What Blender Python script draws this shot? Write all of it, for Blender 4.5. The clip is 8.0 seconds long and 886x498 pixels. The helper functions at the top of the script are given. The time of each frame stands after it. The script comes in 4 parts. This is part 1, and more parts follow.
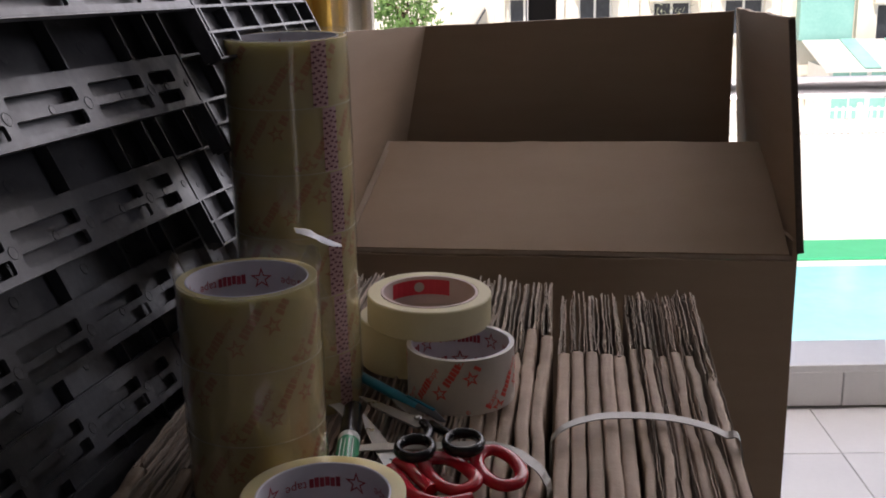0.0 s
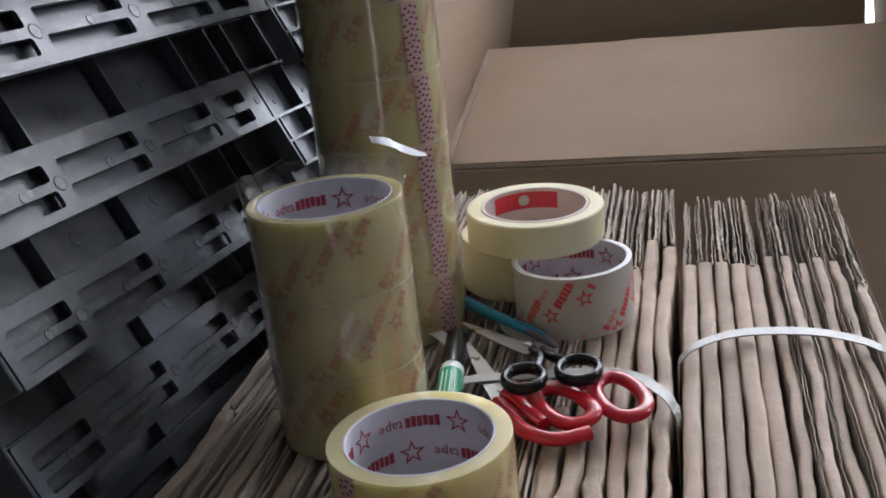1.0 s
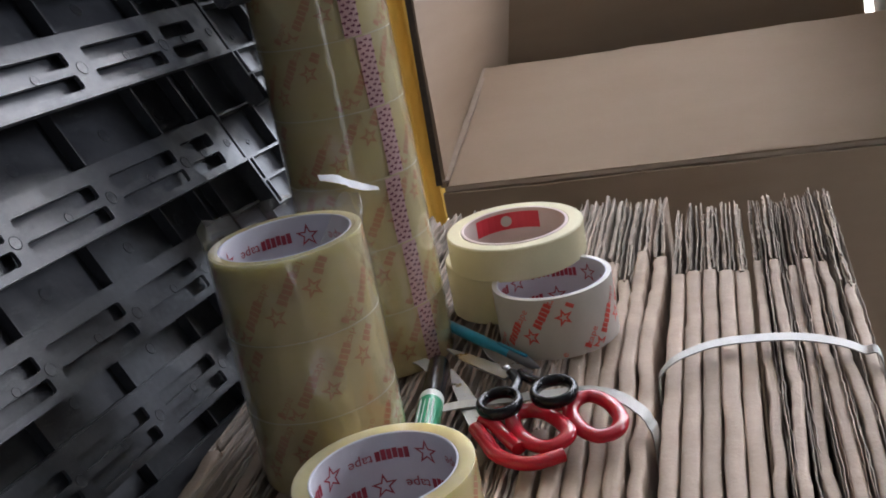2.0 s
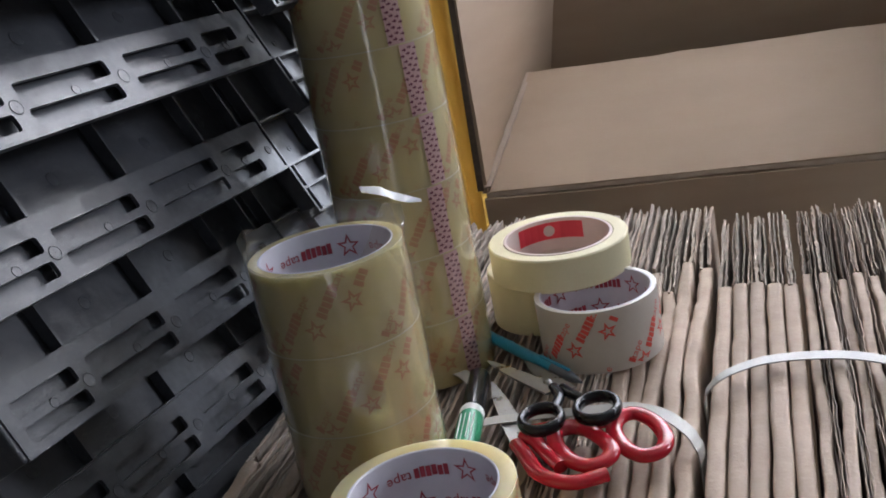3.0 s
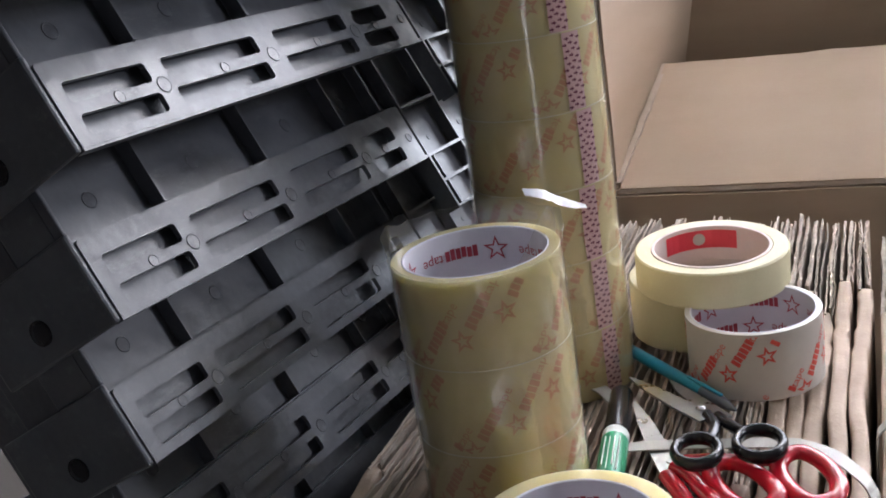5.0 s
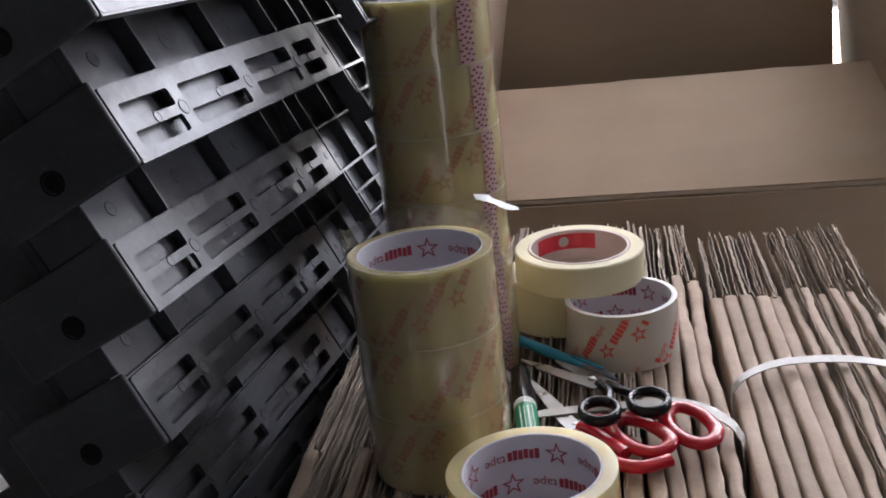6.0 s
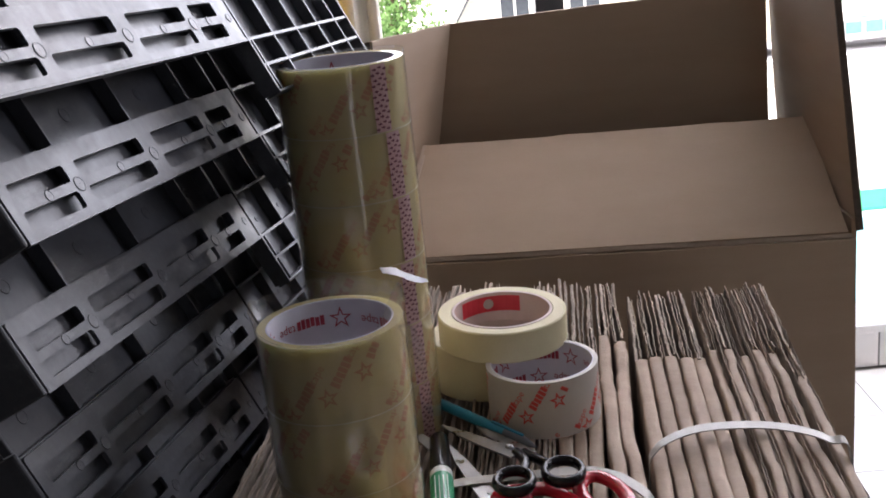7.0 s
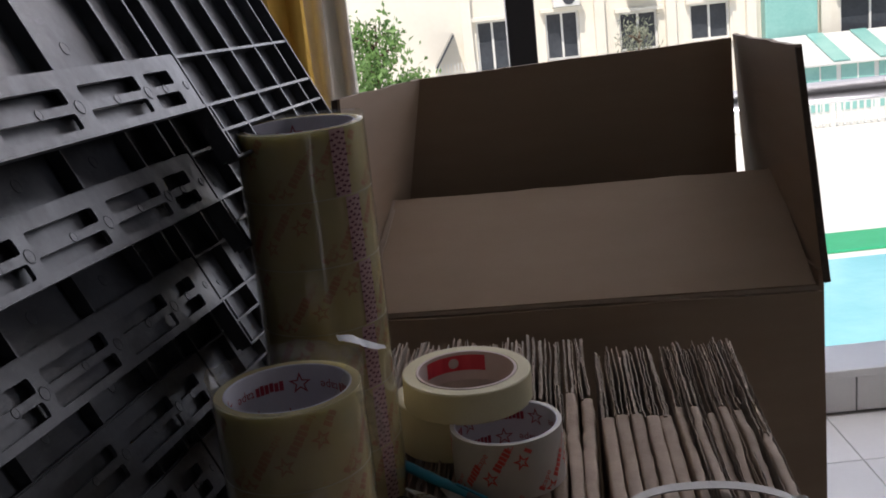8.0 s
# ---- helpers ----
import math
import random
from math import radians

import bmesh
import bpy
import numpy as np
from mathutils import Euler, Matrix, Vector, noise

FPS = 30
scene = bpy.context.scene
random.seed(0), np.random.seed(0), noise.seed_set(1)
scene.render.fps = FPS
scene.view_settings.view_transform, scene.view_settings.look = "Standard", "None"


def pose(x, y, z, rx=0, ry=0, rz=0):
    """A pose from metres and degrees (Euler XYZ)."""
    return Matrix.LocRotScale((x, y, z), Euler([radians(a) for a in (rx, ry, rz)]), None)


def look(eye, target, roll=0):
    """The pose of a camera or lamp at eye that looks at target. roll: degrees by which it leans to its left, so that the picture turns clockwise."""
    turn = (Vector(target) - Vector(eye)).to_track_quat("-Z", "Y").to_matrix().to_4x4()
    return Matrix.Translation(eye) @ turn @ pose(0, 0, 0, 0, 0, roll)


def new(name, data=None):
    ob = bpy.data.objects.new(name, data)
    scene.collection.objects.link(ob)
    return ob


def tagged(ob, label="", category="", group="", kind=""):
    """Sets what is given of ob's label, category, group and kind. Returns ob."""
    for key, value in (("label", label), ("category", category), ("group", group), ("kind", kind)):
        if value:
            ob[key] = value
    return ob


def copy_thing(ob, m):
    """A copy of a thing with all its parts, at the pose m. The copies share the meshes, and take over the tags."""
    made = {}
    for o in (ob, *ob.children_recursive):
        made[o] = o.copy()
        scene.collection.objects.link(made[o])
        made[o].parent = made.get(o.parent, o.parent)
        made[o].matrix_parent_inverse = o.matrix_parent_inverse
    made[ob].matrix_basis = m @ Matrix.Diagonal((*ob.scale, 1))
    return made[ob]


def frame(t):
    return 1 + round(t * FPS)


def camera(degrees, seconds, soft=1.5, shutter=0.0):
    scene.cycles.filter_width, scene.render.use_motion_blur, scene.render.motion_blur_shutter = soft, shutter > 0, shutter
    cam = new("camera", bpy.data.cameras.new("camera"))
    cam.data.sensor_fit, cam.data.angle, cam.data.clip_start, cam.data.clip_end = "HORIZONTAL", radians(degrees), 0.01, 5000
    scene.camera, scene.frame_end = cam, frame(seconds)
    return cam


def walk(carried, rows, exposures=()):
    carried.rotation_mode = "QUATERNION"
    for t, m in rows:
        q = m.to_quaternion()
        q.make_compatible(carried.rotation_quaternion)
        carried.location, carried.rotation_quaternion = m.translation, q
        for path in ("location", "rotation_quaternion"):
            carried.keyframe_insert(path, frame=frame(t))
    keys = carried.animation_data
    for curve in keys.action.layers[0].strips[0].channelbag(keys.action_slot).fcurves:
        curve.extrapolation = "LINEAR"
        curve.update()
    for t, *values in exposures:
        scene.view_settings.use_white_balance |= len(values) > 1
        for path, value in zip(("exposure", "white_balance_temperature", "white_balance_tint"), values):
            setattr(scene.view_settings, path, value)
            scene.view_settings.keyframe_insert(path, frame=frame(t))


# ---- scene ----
cam = camera(43.45, 8.0, soft=1.8)
PATH = [
    (0, (0.1438, -0.6803, 0.3613), (0.1246, 0.2800, 0.0830), -1.28),
    (0.5, (0.1375, -0.6363, 0.3435), (0.0542, 0.3134, 0.0418), -3.13),
    (1, (0.1523, -0.6002, 0.3270), (0.0222, 0.3326, -0.0090), -6.54),
    (1.2, (0.1699, -0.5992, 0.3305), (0.0347, 0.3294, -0.0150), -7.74),
    (2.3, (0.2041, -0.5898, 0.3277), (0.0221, 0.3431, 0.0170), -11.86),
    (2.5, (0.2038, -0.5881, 0.3324), (0.0155, 0.3430, 0.0201), -11.74),
    (3, (0.2000, -0.5799, 0.3325), (-0.0063, 0.3475, 0.0206), -11.26),
    (3.5, (0.1947, -0.5579, 0.3341), (-0.0394, 0.3608, 0.0160), -10.76),
    (4, (0.1895, -0.5349, 0.3369), (-0.0733, 0.3738, 0.0127), -10.08),
    (4.5, (0.1784, -0.5147, 0.3348), (-0.1149, 0.3856, 0.0131), -9.49),
    (4.7, (0.1733, -0.5107, 0.3319), (-0.1334, 0.3864, 0.0139), -9.43),
    (5.8, (0.0728, -0.6489, 0.3633), (-0.0274, 0.2934, 0.0438), -7.35),
    (6, (0.0603, -0.6494, 0.3674), (-0.0007, 0.2953, 0.0451), -6.54),
    (6.2, (0.0551, -0.6451, 0.3658), (0.0170, 0.3015, 0.0486), -6.37),
    (6.5, (0.0579, -0.6396, 0.3654), (0.0379, 0.3109, 0.0554), -6.18),
    (7, (0.0948, -0.6404, 0.3828), (0.0691, 0.3152, 0.0891), -5.86),
    (7.5, (0.1083, -0.6406, 0.3887), (0.0977, 0.3238, 0.1245), -5.94),
    (8, (0.1110, -0.6369, 0.3931), (0.1051, 0.3295, 0.1363), -6.05),
]
EXPOSURES = [
    (0.0, 0.24, 7100, 18), (0.5, 1.03, 7000, 17), (1.0, 1.60, 6350, 8), (1.2, 1.70, 6350, 8), (2.5, 1.58, 6500, 10), (3.0, 1.76, 6400, 9),
    (3.5, 2.28, 6250, 8), (4.5, 2.43, 6400, 9), (6.0, 1.64, 6650, 13), (6.5, 1.68, 6650, 13), (7.0, 1.30, 6700, 15), (7.2, 0.80, 6720, 15), (7.5, 0.74, 6750, 15), (8.0, -0.22, 6700, 14),
]
walk(cam, [(t, look(eye, target, roll)) for t, eye, target, roll in PATH], EXPOSURES)

FLOOR = -1.09          # room floor; the bundle tops lie at z = 0
STREET = -5.6          # courtyard level outside

# ---------------------------------------------------------------- light
world = bpy.data.worlds.new("sky")
scene.world = world
world.use_nodes = True
wn = world.node_tree.nodes
sky = wn.new("ShaderNodeTexSky")
sky.sky_type = "NISHITA"
sky.sun_disc = False
sky.sun_elevation = radians(58)
sky.sun_rotation = radians(200)
world.node_tree.links.new(sky.outputs[0], wn["Background"].inputs[0])
wn["Background"].inputs[1].default_value = 0.15

sun_data = bpy.data.lights.new("sun", "SUN")
sun_data.energy, sun_data.angle, sun_data.color = 5.0, radians(0.6), (1.0, 0.95, 0.86)
sun = new("sun", sun_data)
sun.matrix_world = look((0, 0, 20), (0 + 20 * 0.18, 20 * 0.5, 20 - 20 * 0.85))


def light_panel(name, m, sx, sy, watts, color=(0.89, 0.90, 1.0)):
    data = bpy.data.lights.new(name, "AREA")
    data.shape, data.size, data.size_y, data.energy, data.color = "RECTANGLE", sx, sy, watts, color
    ob = new(name, data)
    ob.matrix_world = m
    return ob


light_panel("balcony_daylight", look((0.95, 2.62, 0.8), (0.3, 0.5, 0.0)), 2.6, 1.7, 32)
bounce = light_panel("balcony_bounce_daylight", look((0.95, 2.58, -0.85), (0.8, 2.25, 1.66)), 2.6, 0.35, 60)
bounce.data.spread = radians(42)
# Added fill light for the pallets; no window is known on this side.
light_panel("side_fill_light", look((2.24, 0.7, 0.85), (-0.1, 0.1, 0.25)), 0.5, 0.4, 3.6)

light_panel("doorway_daylight", look((0.80, -2.64, -0.15), (0.3, 0.0, -0.1)), 0.14, 1.7, 0.5)


# ---------------------------------------------------------------- materials
def mix_color(nt, a, b, fac_socket):
    n = nt.nodes.new("ShaderNodeMix")
    n.data_type = "RGBA"
    n.inputs[6].default_value, n.inputs[7].default_value = (*a, 1), (*b, 1)
    nt.links.new(fac_socket, n.inputs[0])
    return n.outputs[2]


def noise_node(nt, scale, detail=4.0, rough=0.6, stretch=(1, 1, 1)):
    co = nt.nodes.new("ShaderNodeTexCoord")
    mp = nt.nodes.new("ShaderNodeMapping")
    mp.inputs["Scale"].default_value = stretch
    nt.links.new(co.outputs["Object"], mp.inputs[0])
    n = nt.nodes.new("ShaderNodeTexNoise")
    n.inputs["Scale"].default_value, n.inputs["Detail"].default_value, n.inputs["Roughness"].default_value = scale, detail, rough
    nt.links.new(mp.outputs[0], n.inputs["Vector"])
    return n.outputs["Fac"]


def ramp(nt, socket, lo, hi):
    n = nt.nodes.new("ShaderNodeMapRange")
    n.inputs[1].default_value, n.inputs[2].default_value = lo, hi
    nt.links.new(socket, n.inputs[0])
    return n.outputs[0]


def material(name, a, b, rough=0.6, scale=40.0, fine=400.0, bump=0.15, metal=0.0, coat=0.0, stretch=(1, 1, 1), spread=0.0, rough_b=None, ior=1.45, dist=0.001, glow=0.0, wave=0.0, scuff=0.0):
    """A surface between two colours at two scales, with relief; spread varies it from object to object."""
    m = bpy.data.materials.new(name)
    m.use_nodes = True
    nt = m.node_tree
    p = nt.nodes["Principled BSDF"]
    big = ramp(nt, noise_node(nt, scale, 5, 0.62, stretch), 0.3, 0.7)
    small = noise_node(nt, fine, 3, 0.6, stretch)
    both = nt.nodes.new("ShaderNodeMath")
    both.operation = "MULTIPLY_ADD"
    nt.links.new(small, both.inputs[0])
    both.inputs[1].default_value = 0.5
    half = nt.nodes.new("ShaderNodeMath")
    half.operation = "MULTIPLY"
    half.inputs[1].default_value = 0.6
    nt.links.new(big, half.inputs[0])
    nt.links.new(half.outputs[0], both.inputs[2])
    col = mix_color(nt, a, b, both.outputs[0])
    if scuff:
        rub = ramp(nt, noise_node(nt, 38, 9, 0.78, (0.35, 1, 1)), 0.56, 0.72)
        amount = nt.nodes.new("ShaderNodeMath")
        amount.operation = "MULTIPLY"
        amount.inputs[1].default_value = scuff
        nt.links.new(rub, amount.inputs[0])
        worn = nt.nodes.new("ShaderNodeMix")
        worn.data_type = "RGBA"
        worn.inputs[7].default_value = (0.30, 0.31, 0.33, 1)
        nt.links.new(col, worn.inputs[6])
        nt.links.new(amount.outputs[0], worn.inputs[0])
        col = worn.outputs[2]
    if spread:
        info = nt.nodes.new("ShaderNodeObjectInfo")
        hsv = nt.nodes.new("ShaderNodeHueSaturation")
        val = nt.nodes.new("ShaderNodeMapRange")
        val.inputs[3].default_value, val.inputs[4].default_value = 1 - spread, 1 + spread
        nt.links.new(info.outputs["Random"], val.inputs[0])
        nt.links.new(val.outputs[0], hsv.inputs["Value"])
        nt.links.new(col, hsv.inputs["Color"])
        col = hsv.outputs[0]
    nt.links.new(col, p.inputs["Base Color"])
    r = nt.nodes.new("ShaderNodeMapRange")
    r.inputs[3].default_value, r.inputs[4].default_value = rough, rough if rough_b is None else rough_b
    nt.links.new(big, r.inputs[0])
    nt.links.new(r.outputs[0], p.inputs["Roughness"])
    p.inputs["Metallic"].default_value = metal
    p.inputs["Coat Weight"].default_value = coat
    p.inputs["Coat Roughness"].default_value = 0.08
    p.inputs["IOR"].default_value = ior
    if glow:
        p.inputs["Subsurface Weight"].default_value = glow
        p.inputs["Subsurface Radius"].default_value = (1.0, 0.85, 0.45)
        p.inputs["Subsurface Scale"].default_value = 0.03
    if bump:
        bn = nt.nodes.new("ShaderNodeBump")
        bn.inputs["Strength"].default_value, bn.inputs["Distance"].default_value = bump, dist
        nt.links.new(small, bn.inputs["Height"])
        nt.links.new(bn.outputs[0], p.inputs["Normal"])
        if wave:
            wv = nt.nodes.new("ShaderNodeBump")
            wv.inputs["Strength"].default_value, wv.inputs["Distance"].default_value = 0.6, wave
            nt.links.new(noise_node(nt, scale * 3, 2, 0.5), wv.inputs["Height"])
            nt.links.new(wv.outputs[0], bn.inputs["Normal"])
    return m


KRAFT = material("kraft_board", (0.355, 0.252, 0.173), (0.405, 0.296, 0.210), 0.75, 6, 260, 0.12, stretch=(1, 1, 6))
KRAFT_PALE = material("pale_kraft_fold", (0.34, 0.254, 0.190), (0.47, 0.365, 0.288), 0.7, 30, 500, 0.2, spread=0.08, wave=0.0012)
KRAFT_TORN = material("torn_board_edge", (0.12, 0.095, 0.075), (0.50, 0.42, 0.35), 0.9, 60, 600, 0.5, stretch=(1, 0.25, 1), spread=0.25)
BOARD_EDGE = material("cut_board_edge", (0.06, 0.045, 0.035), (0.14, 0.1, 0.075), 0.9, 200, 1500, 0.4)
PLASTIC = material("black_plastic", (0.023, 0.025, 0.030), (0.090, 0.096, 0.113), 0.28, 14, 220, 0.08, rough_b=0.46, ior=1.58, wave=0.002, scuff=0.35)
TAPE = material("clear_tape_wound", (0.68, 0.53, 0.265), (0.75, 0.62, 0.35), 0.16, 14, 300, 0.03, coat=0.4, stretch=(1, 1, 3), rough_b=0.26, glow=0.6, wave=0.0006)
# Paler than the tape, to paint the light caught by the roll edges.
SEAM_GLINT = material("tape_seam_glint", (0.66, 0.58, 0.36), (0.76, 0.69, 0.48), 0.35, 60, 900, 0.1)
TAPE_PRINT = material("faded_print_under_tape", (0.66, 0.31, 0.18), (0.68, 0.40, 0.24), 0.2, 60, 300, 0.0, coat=0.4, glow=0.4)
RED_PRINT = material("red_print", (0.62, 0.06, 0.05), (0.72, 0.11, 0.08), 0.45, 80, 500, 0.0)
DARK_PRINT = material("dark_red_print", (0.36, 0.035, 0.06), (0.45, 0.06, 0.09), 0.5, 80, 500, 0.0)
CORE = material("white_paper_core", (0.60, 0.59, 0.66), (0.70, 0.69, 0.74), 0.6, 30, 500, 0.05)
WHITE_TAPE = material("white_printed_tape", (0.51, 0.47, 0.425), (0.59, 0.55, 0.50), 0.34, 18, 300, 0.03)
MASKING = material("cream_masking_tape", (0.64, 0.58, 0.35), (0.72, 0.66, 0.44), 0.55, 20, 500, 0.12)
RED_LABEL = material("red_core_label", (0.62, 0.03, 0.05), (0.70, 0.06, 0.08), 0.4, 40, 400, 0.0)
# Grey-white core; the pink reflected inside the roll is mixed into its colour.
PINK_CAST_CORE = material("pink_cast_core", (0.64, 0.50, 0.46), (0.72, 0.60, 0.55), 0.5, 40, 400, 0.0)
PINK_STRIP = material("pink_tear_strip", (0.66, 0.40, 0.40), (0.74, 0.50, 0.48), 0.3, 60, 500, 0.0, coat=0.3)
ARROW = material("purple_arrow_print", (0.13, 0.015, 0.05), (0.18, 0.03, 0.08), 0.4, 60, 500, 0.0)
STEEL = material("scissor_steel", (0.26, 0.26, 0.26), (0.40, 0.40, 0.39), 0.22, 40, 500, 0.04, metal=1.0, rough_b=0.42)
RED_PLASTIC = material("red_handle_plastic", (0.42, 0.006, 0.018), (0.50, 0.010, 0.024), 0.2, 30, 500, 0.02, coat=0.2)
BLACK_PLASTIC = material("black_handle_plastic", (0.008, 0.008, 0.010), (0.014, 0.014, 0.017), 0.24, 30, 500, 0.03, ior=1.38)
BLUE_PLASTIC = material("blue_pen_plastic", (0.015, 0.22, 0.34), (0.03, 0.30, 0.43), 0.3, 30, 500, 0.02)
GREY_PLASTIC = material("grey_pen_plastic", (0.09, 0.10, 0.12), (0.14, 0.15, 0.17), 0.35, 30, 500, 0.02)
MARKER_BLACK = material("marker_cap_black", (0.008, 0.008, 0.009), (0.014, 0.014, 0.015), 0.2, 30, 500, 0.01, ior=1.4)
MARKER_WHITE = material("marker_barrel_white", (0.68, 0.70, 0.68), (0.78, 0.79, 0.77), 0.3, 30, 500, 0.01)
MARKER_GREEN = material("marker_label_green", (0.02, 0.24, 0.11), (0.04, 0.32, 0.16), 0.3, 30, 500, 0.01)
STRAP = material("strapping_band", (0.31, 0.30, 0.27), (0.43, 0.415, 0.38), 0.32, 50, 700, 0.2, stretch=(3, 1, 1))
FLOOR_TILE = material("white_floor_tile", (0.74, 0.73, 0.70), (0.84, 0.83, 0.80), 0.25, 2, 60, 0.03, spread=0.04)
GROUT = material("tile_grout", (0.36, 0.35, 0.33), (0.46, 0.45, 0.42), 0.9, 20, 300, 0.3)
# Dark so that the unseen room walls throw little light back.
LOW_BOUNCE_WALL = material("low_bounce_wall", (0.055, 0.047, 0.042), (0.085, 0.075, 0.068), 0.85, 2, 120, 0.1)
CEILING = material("grey_ceiling_paint", (0.54, 0.53, 0.52), (0.62, 0.61, 0.60), 0.85, 2, 120, 0.1)
CURTAIN_YELLOW = material("yellow_curtain_cloth", (0.60, 0.36, 0.06), (0.72, 0.46, 0.10), 0.85, 8, 700, 0.3, stretch=(4, 4, 0.3))
CURTAIN_WHITE = material("ivory_curtain_cloth", (0.62, 0.58, 0.50), (0.72, 0.68, 0.60), 0.85, 8, 700, 0.3, stretch=(4, 4, 0.3))
FRAME_DARK = material("dark_window_metal", (0.012, 0.012, 0.014), (0.022, 0.022, 0.024), 0.4, 10, 200, 0.05)
RAIL_METAL = material("brushed_rail_metal", (0.32, 0.31, 0.30), (0.44, 0.43, 0.42), 0.3, 6, 300, 0.05, metal=0.8)
POOL_WATER = material("pool_water", (0.16, 0.54, 0.62), (0.28, 0.68, 0.76), 0.12, 0.35, 3, 0.3, dist=0.02)
POOL_EDGE = material("green_pool_edge", (0.02, 0.36, 0.16), (0.04, 0.44, 0.22), 0.5, 2, 20, 0.1)
PAVING = material("pale_paving", (0.72, 0.70, 0.66), (0.84, 0.82, 0.78), 0.8, 0.5, 8, 0.2, dist=0.01)
FACADE = material("cream_facade", (0.70, 0.66, 0.57), (0.82, 0.78, 0.70), 0.85, 0.4, 6, 0.2, dist=0.01)
GLASS_DARK = material("dark_window_glass", (0.03, 0.035, 0.045), (0.07, 0.075, 0.09), 0.15, 1.5, 12, 0.02)
GLASS_TEAL = material("teal_glazing", (0.18, 0.42, 0.39), (0.28, 0.54, 0.50), 0.2, 1.5, 12, 0.02)
WHITE_METAL = material("white_painted_metal", (0.66, 0.66, 0.64), (0.76, 0.76, 0.74), 0.45, 3, 60, 0.05)
BARK = material("tree_bark", (0.10, 0.07, 0.05), (0.18, 0.13, 0.09), 0.9, 12, 90, 0.5, dist=0.01)
LEAF = material("green_leaves", (0.07, 0.16, 0.04), (0.18, 0.31, 0.09), 0.55, 1.5, 40, 0.1)
LEAF_PALE = material("grey_green_leaves", (0.16, 0.18, 0.13), (0.30, 0.32, 0.24), 0.6, 1.5, 40, 0.1)


def film_material():
    """Thin clear packing film: mostly see-through, with a gloss."""
    m = bpy.data.materials.new("clear_film")
    m.use_nodes = True
    nt = m.node_tree
    nt.nodes.remove(nt.nodes["Principled BSDF"])
    out = nt.nodes["Material Output"]
    clear, gloss, mix = nt.nodes.new("ShaderNodeBsdfTransparent"), nt.nodes.new("ShaderNodeBsdfGlossy"), nt.nodes.new("ShaderNodeMixShader")
    clear.inputs[0].default_value = (0.97, 0.97, 0.95, 1)
    gloss.inputs["Roughness"].default_value = 0.13
    bn = nt.nodes.new("ShaderNodeBump")
    bn.inputs["Strength"].default_value, bn.inputs["Distance"].default_value = 0.55, 0.002
    nt.links.new(noise_node(nt, 24, 3), bn.inputs["Height"])
    nt.links.new(bn.outputs[0], gloss.inputs["Normal"])
    edgewise = nt.nodes.new("ShaderNodeLayerWeight")
    edgewise.inputs["Blend"].default_value = 0.35
    gain = nt.nodes.new("ShaderNodeMapRange")
    gain.inputs[3].default_value, gain.inputs[4].default_value = 0.08, 0.45
    nt.links.new(edgewise.outputs["Facing"], gain.inputs[0])
    nt.links.new(gain.outputs[0], mix.inputs[0])
    haze, body = nt.nodes.new("ShaderNodeBsdfTranslucent"), nt.nodes.new("ShaderNodeMixShader")
    haze.inputs[0].default_value = (0.9, 0.9, 0.9, 1)
    body.inputs[0].default_value = 0.03
    nt.links.new(clear.outputs[0], body.inputs[1])
    nt.links.new(haze.outputs[0], body.inputs[2])
    nt.links.new(body.outputs[0], mix.inputs[1])
    nt.links.new(gloss.outputs[0], mix.inputs[2])
    nt.links.new(mix.outputs[0], out.inputs[0])
    return m


FILM = film_material()
# White in place of clear film: the highlight on the fold is in the colour.
FILM_GLINT = material("film_fold_glint", (0.70, 0.70, 0.68), (0.85, 0.85, 0.84), 0.12, 60, 300, 0.3, coat=0.6, glow=0.8)


# ---------------------------------------------------------------- helpers of this scene
def mesh_of(name, bm, mat, smooth=False):
    me = bpy.data.meshes.new(name)
    bm.to_mesh(me)
    bm.free()
    me.materials.append(mat)
    if smooth:
        me.shade_smooth()
        me.set_sharp_from_angle(angle=radians(38))
    return me


def part(name, bm, mat, parent, label="", smooth=False):
    ob = new(name, mesh_of(name, bm, mat, smooth))
    ob.parent = parent
    return tagged(ob, label)


def thing(name, m, label, category, group="", kind=""):
    ob = new(name)
    ob.empty_display_size = 0.02
    ob.matrix_world = m if isinstance(m, Matrix) else Matrix.Translation(m)
    return tagged(ob, label, category, group, kind)


def single(name, bm, mat, label, category, kind="", m=None, smooth=False, group=""):
    ob = new(name, mesh_of(name, bm, mat, smooth))
    if m is not None:
        ob.matrix_world = m
    return tagged(ob, label, category, group, kind)


def add_box(bm, x0, x1, y0, y1, z0, z1, bevel=0.0):
    r = bmesh.ops.create_cube(bm, size=1.0, matrix=Matrix.Translation(((x0 + x1) / 2, (y0 + y1) / 2, (z0 + z1) / 2)) @ Matrix.Diagonal((x1 - x0, y1 - y0, z1 - z0, 1)))
    if bevel:
        edges = list({e for v in r["verts"] for e in v.link_edges})
        bmesh.ops.bevel(bm, geom=edges, offset=bevel, segments=2, affect="EDGES", profile=0.5)
    return bm


def box(*a, bevel=0.0):
    return add_box(bmesh.new(), *a, bevel=bevel)


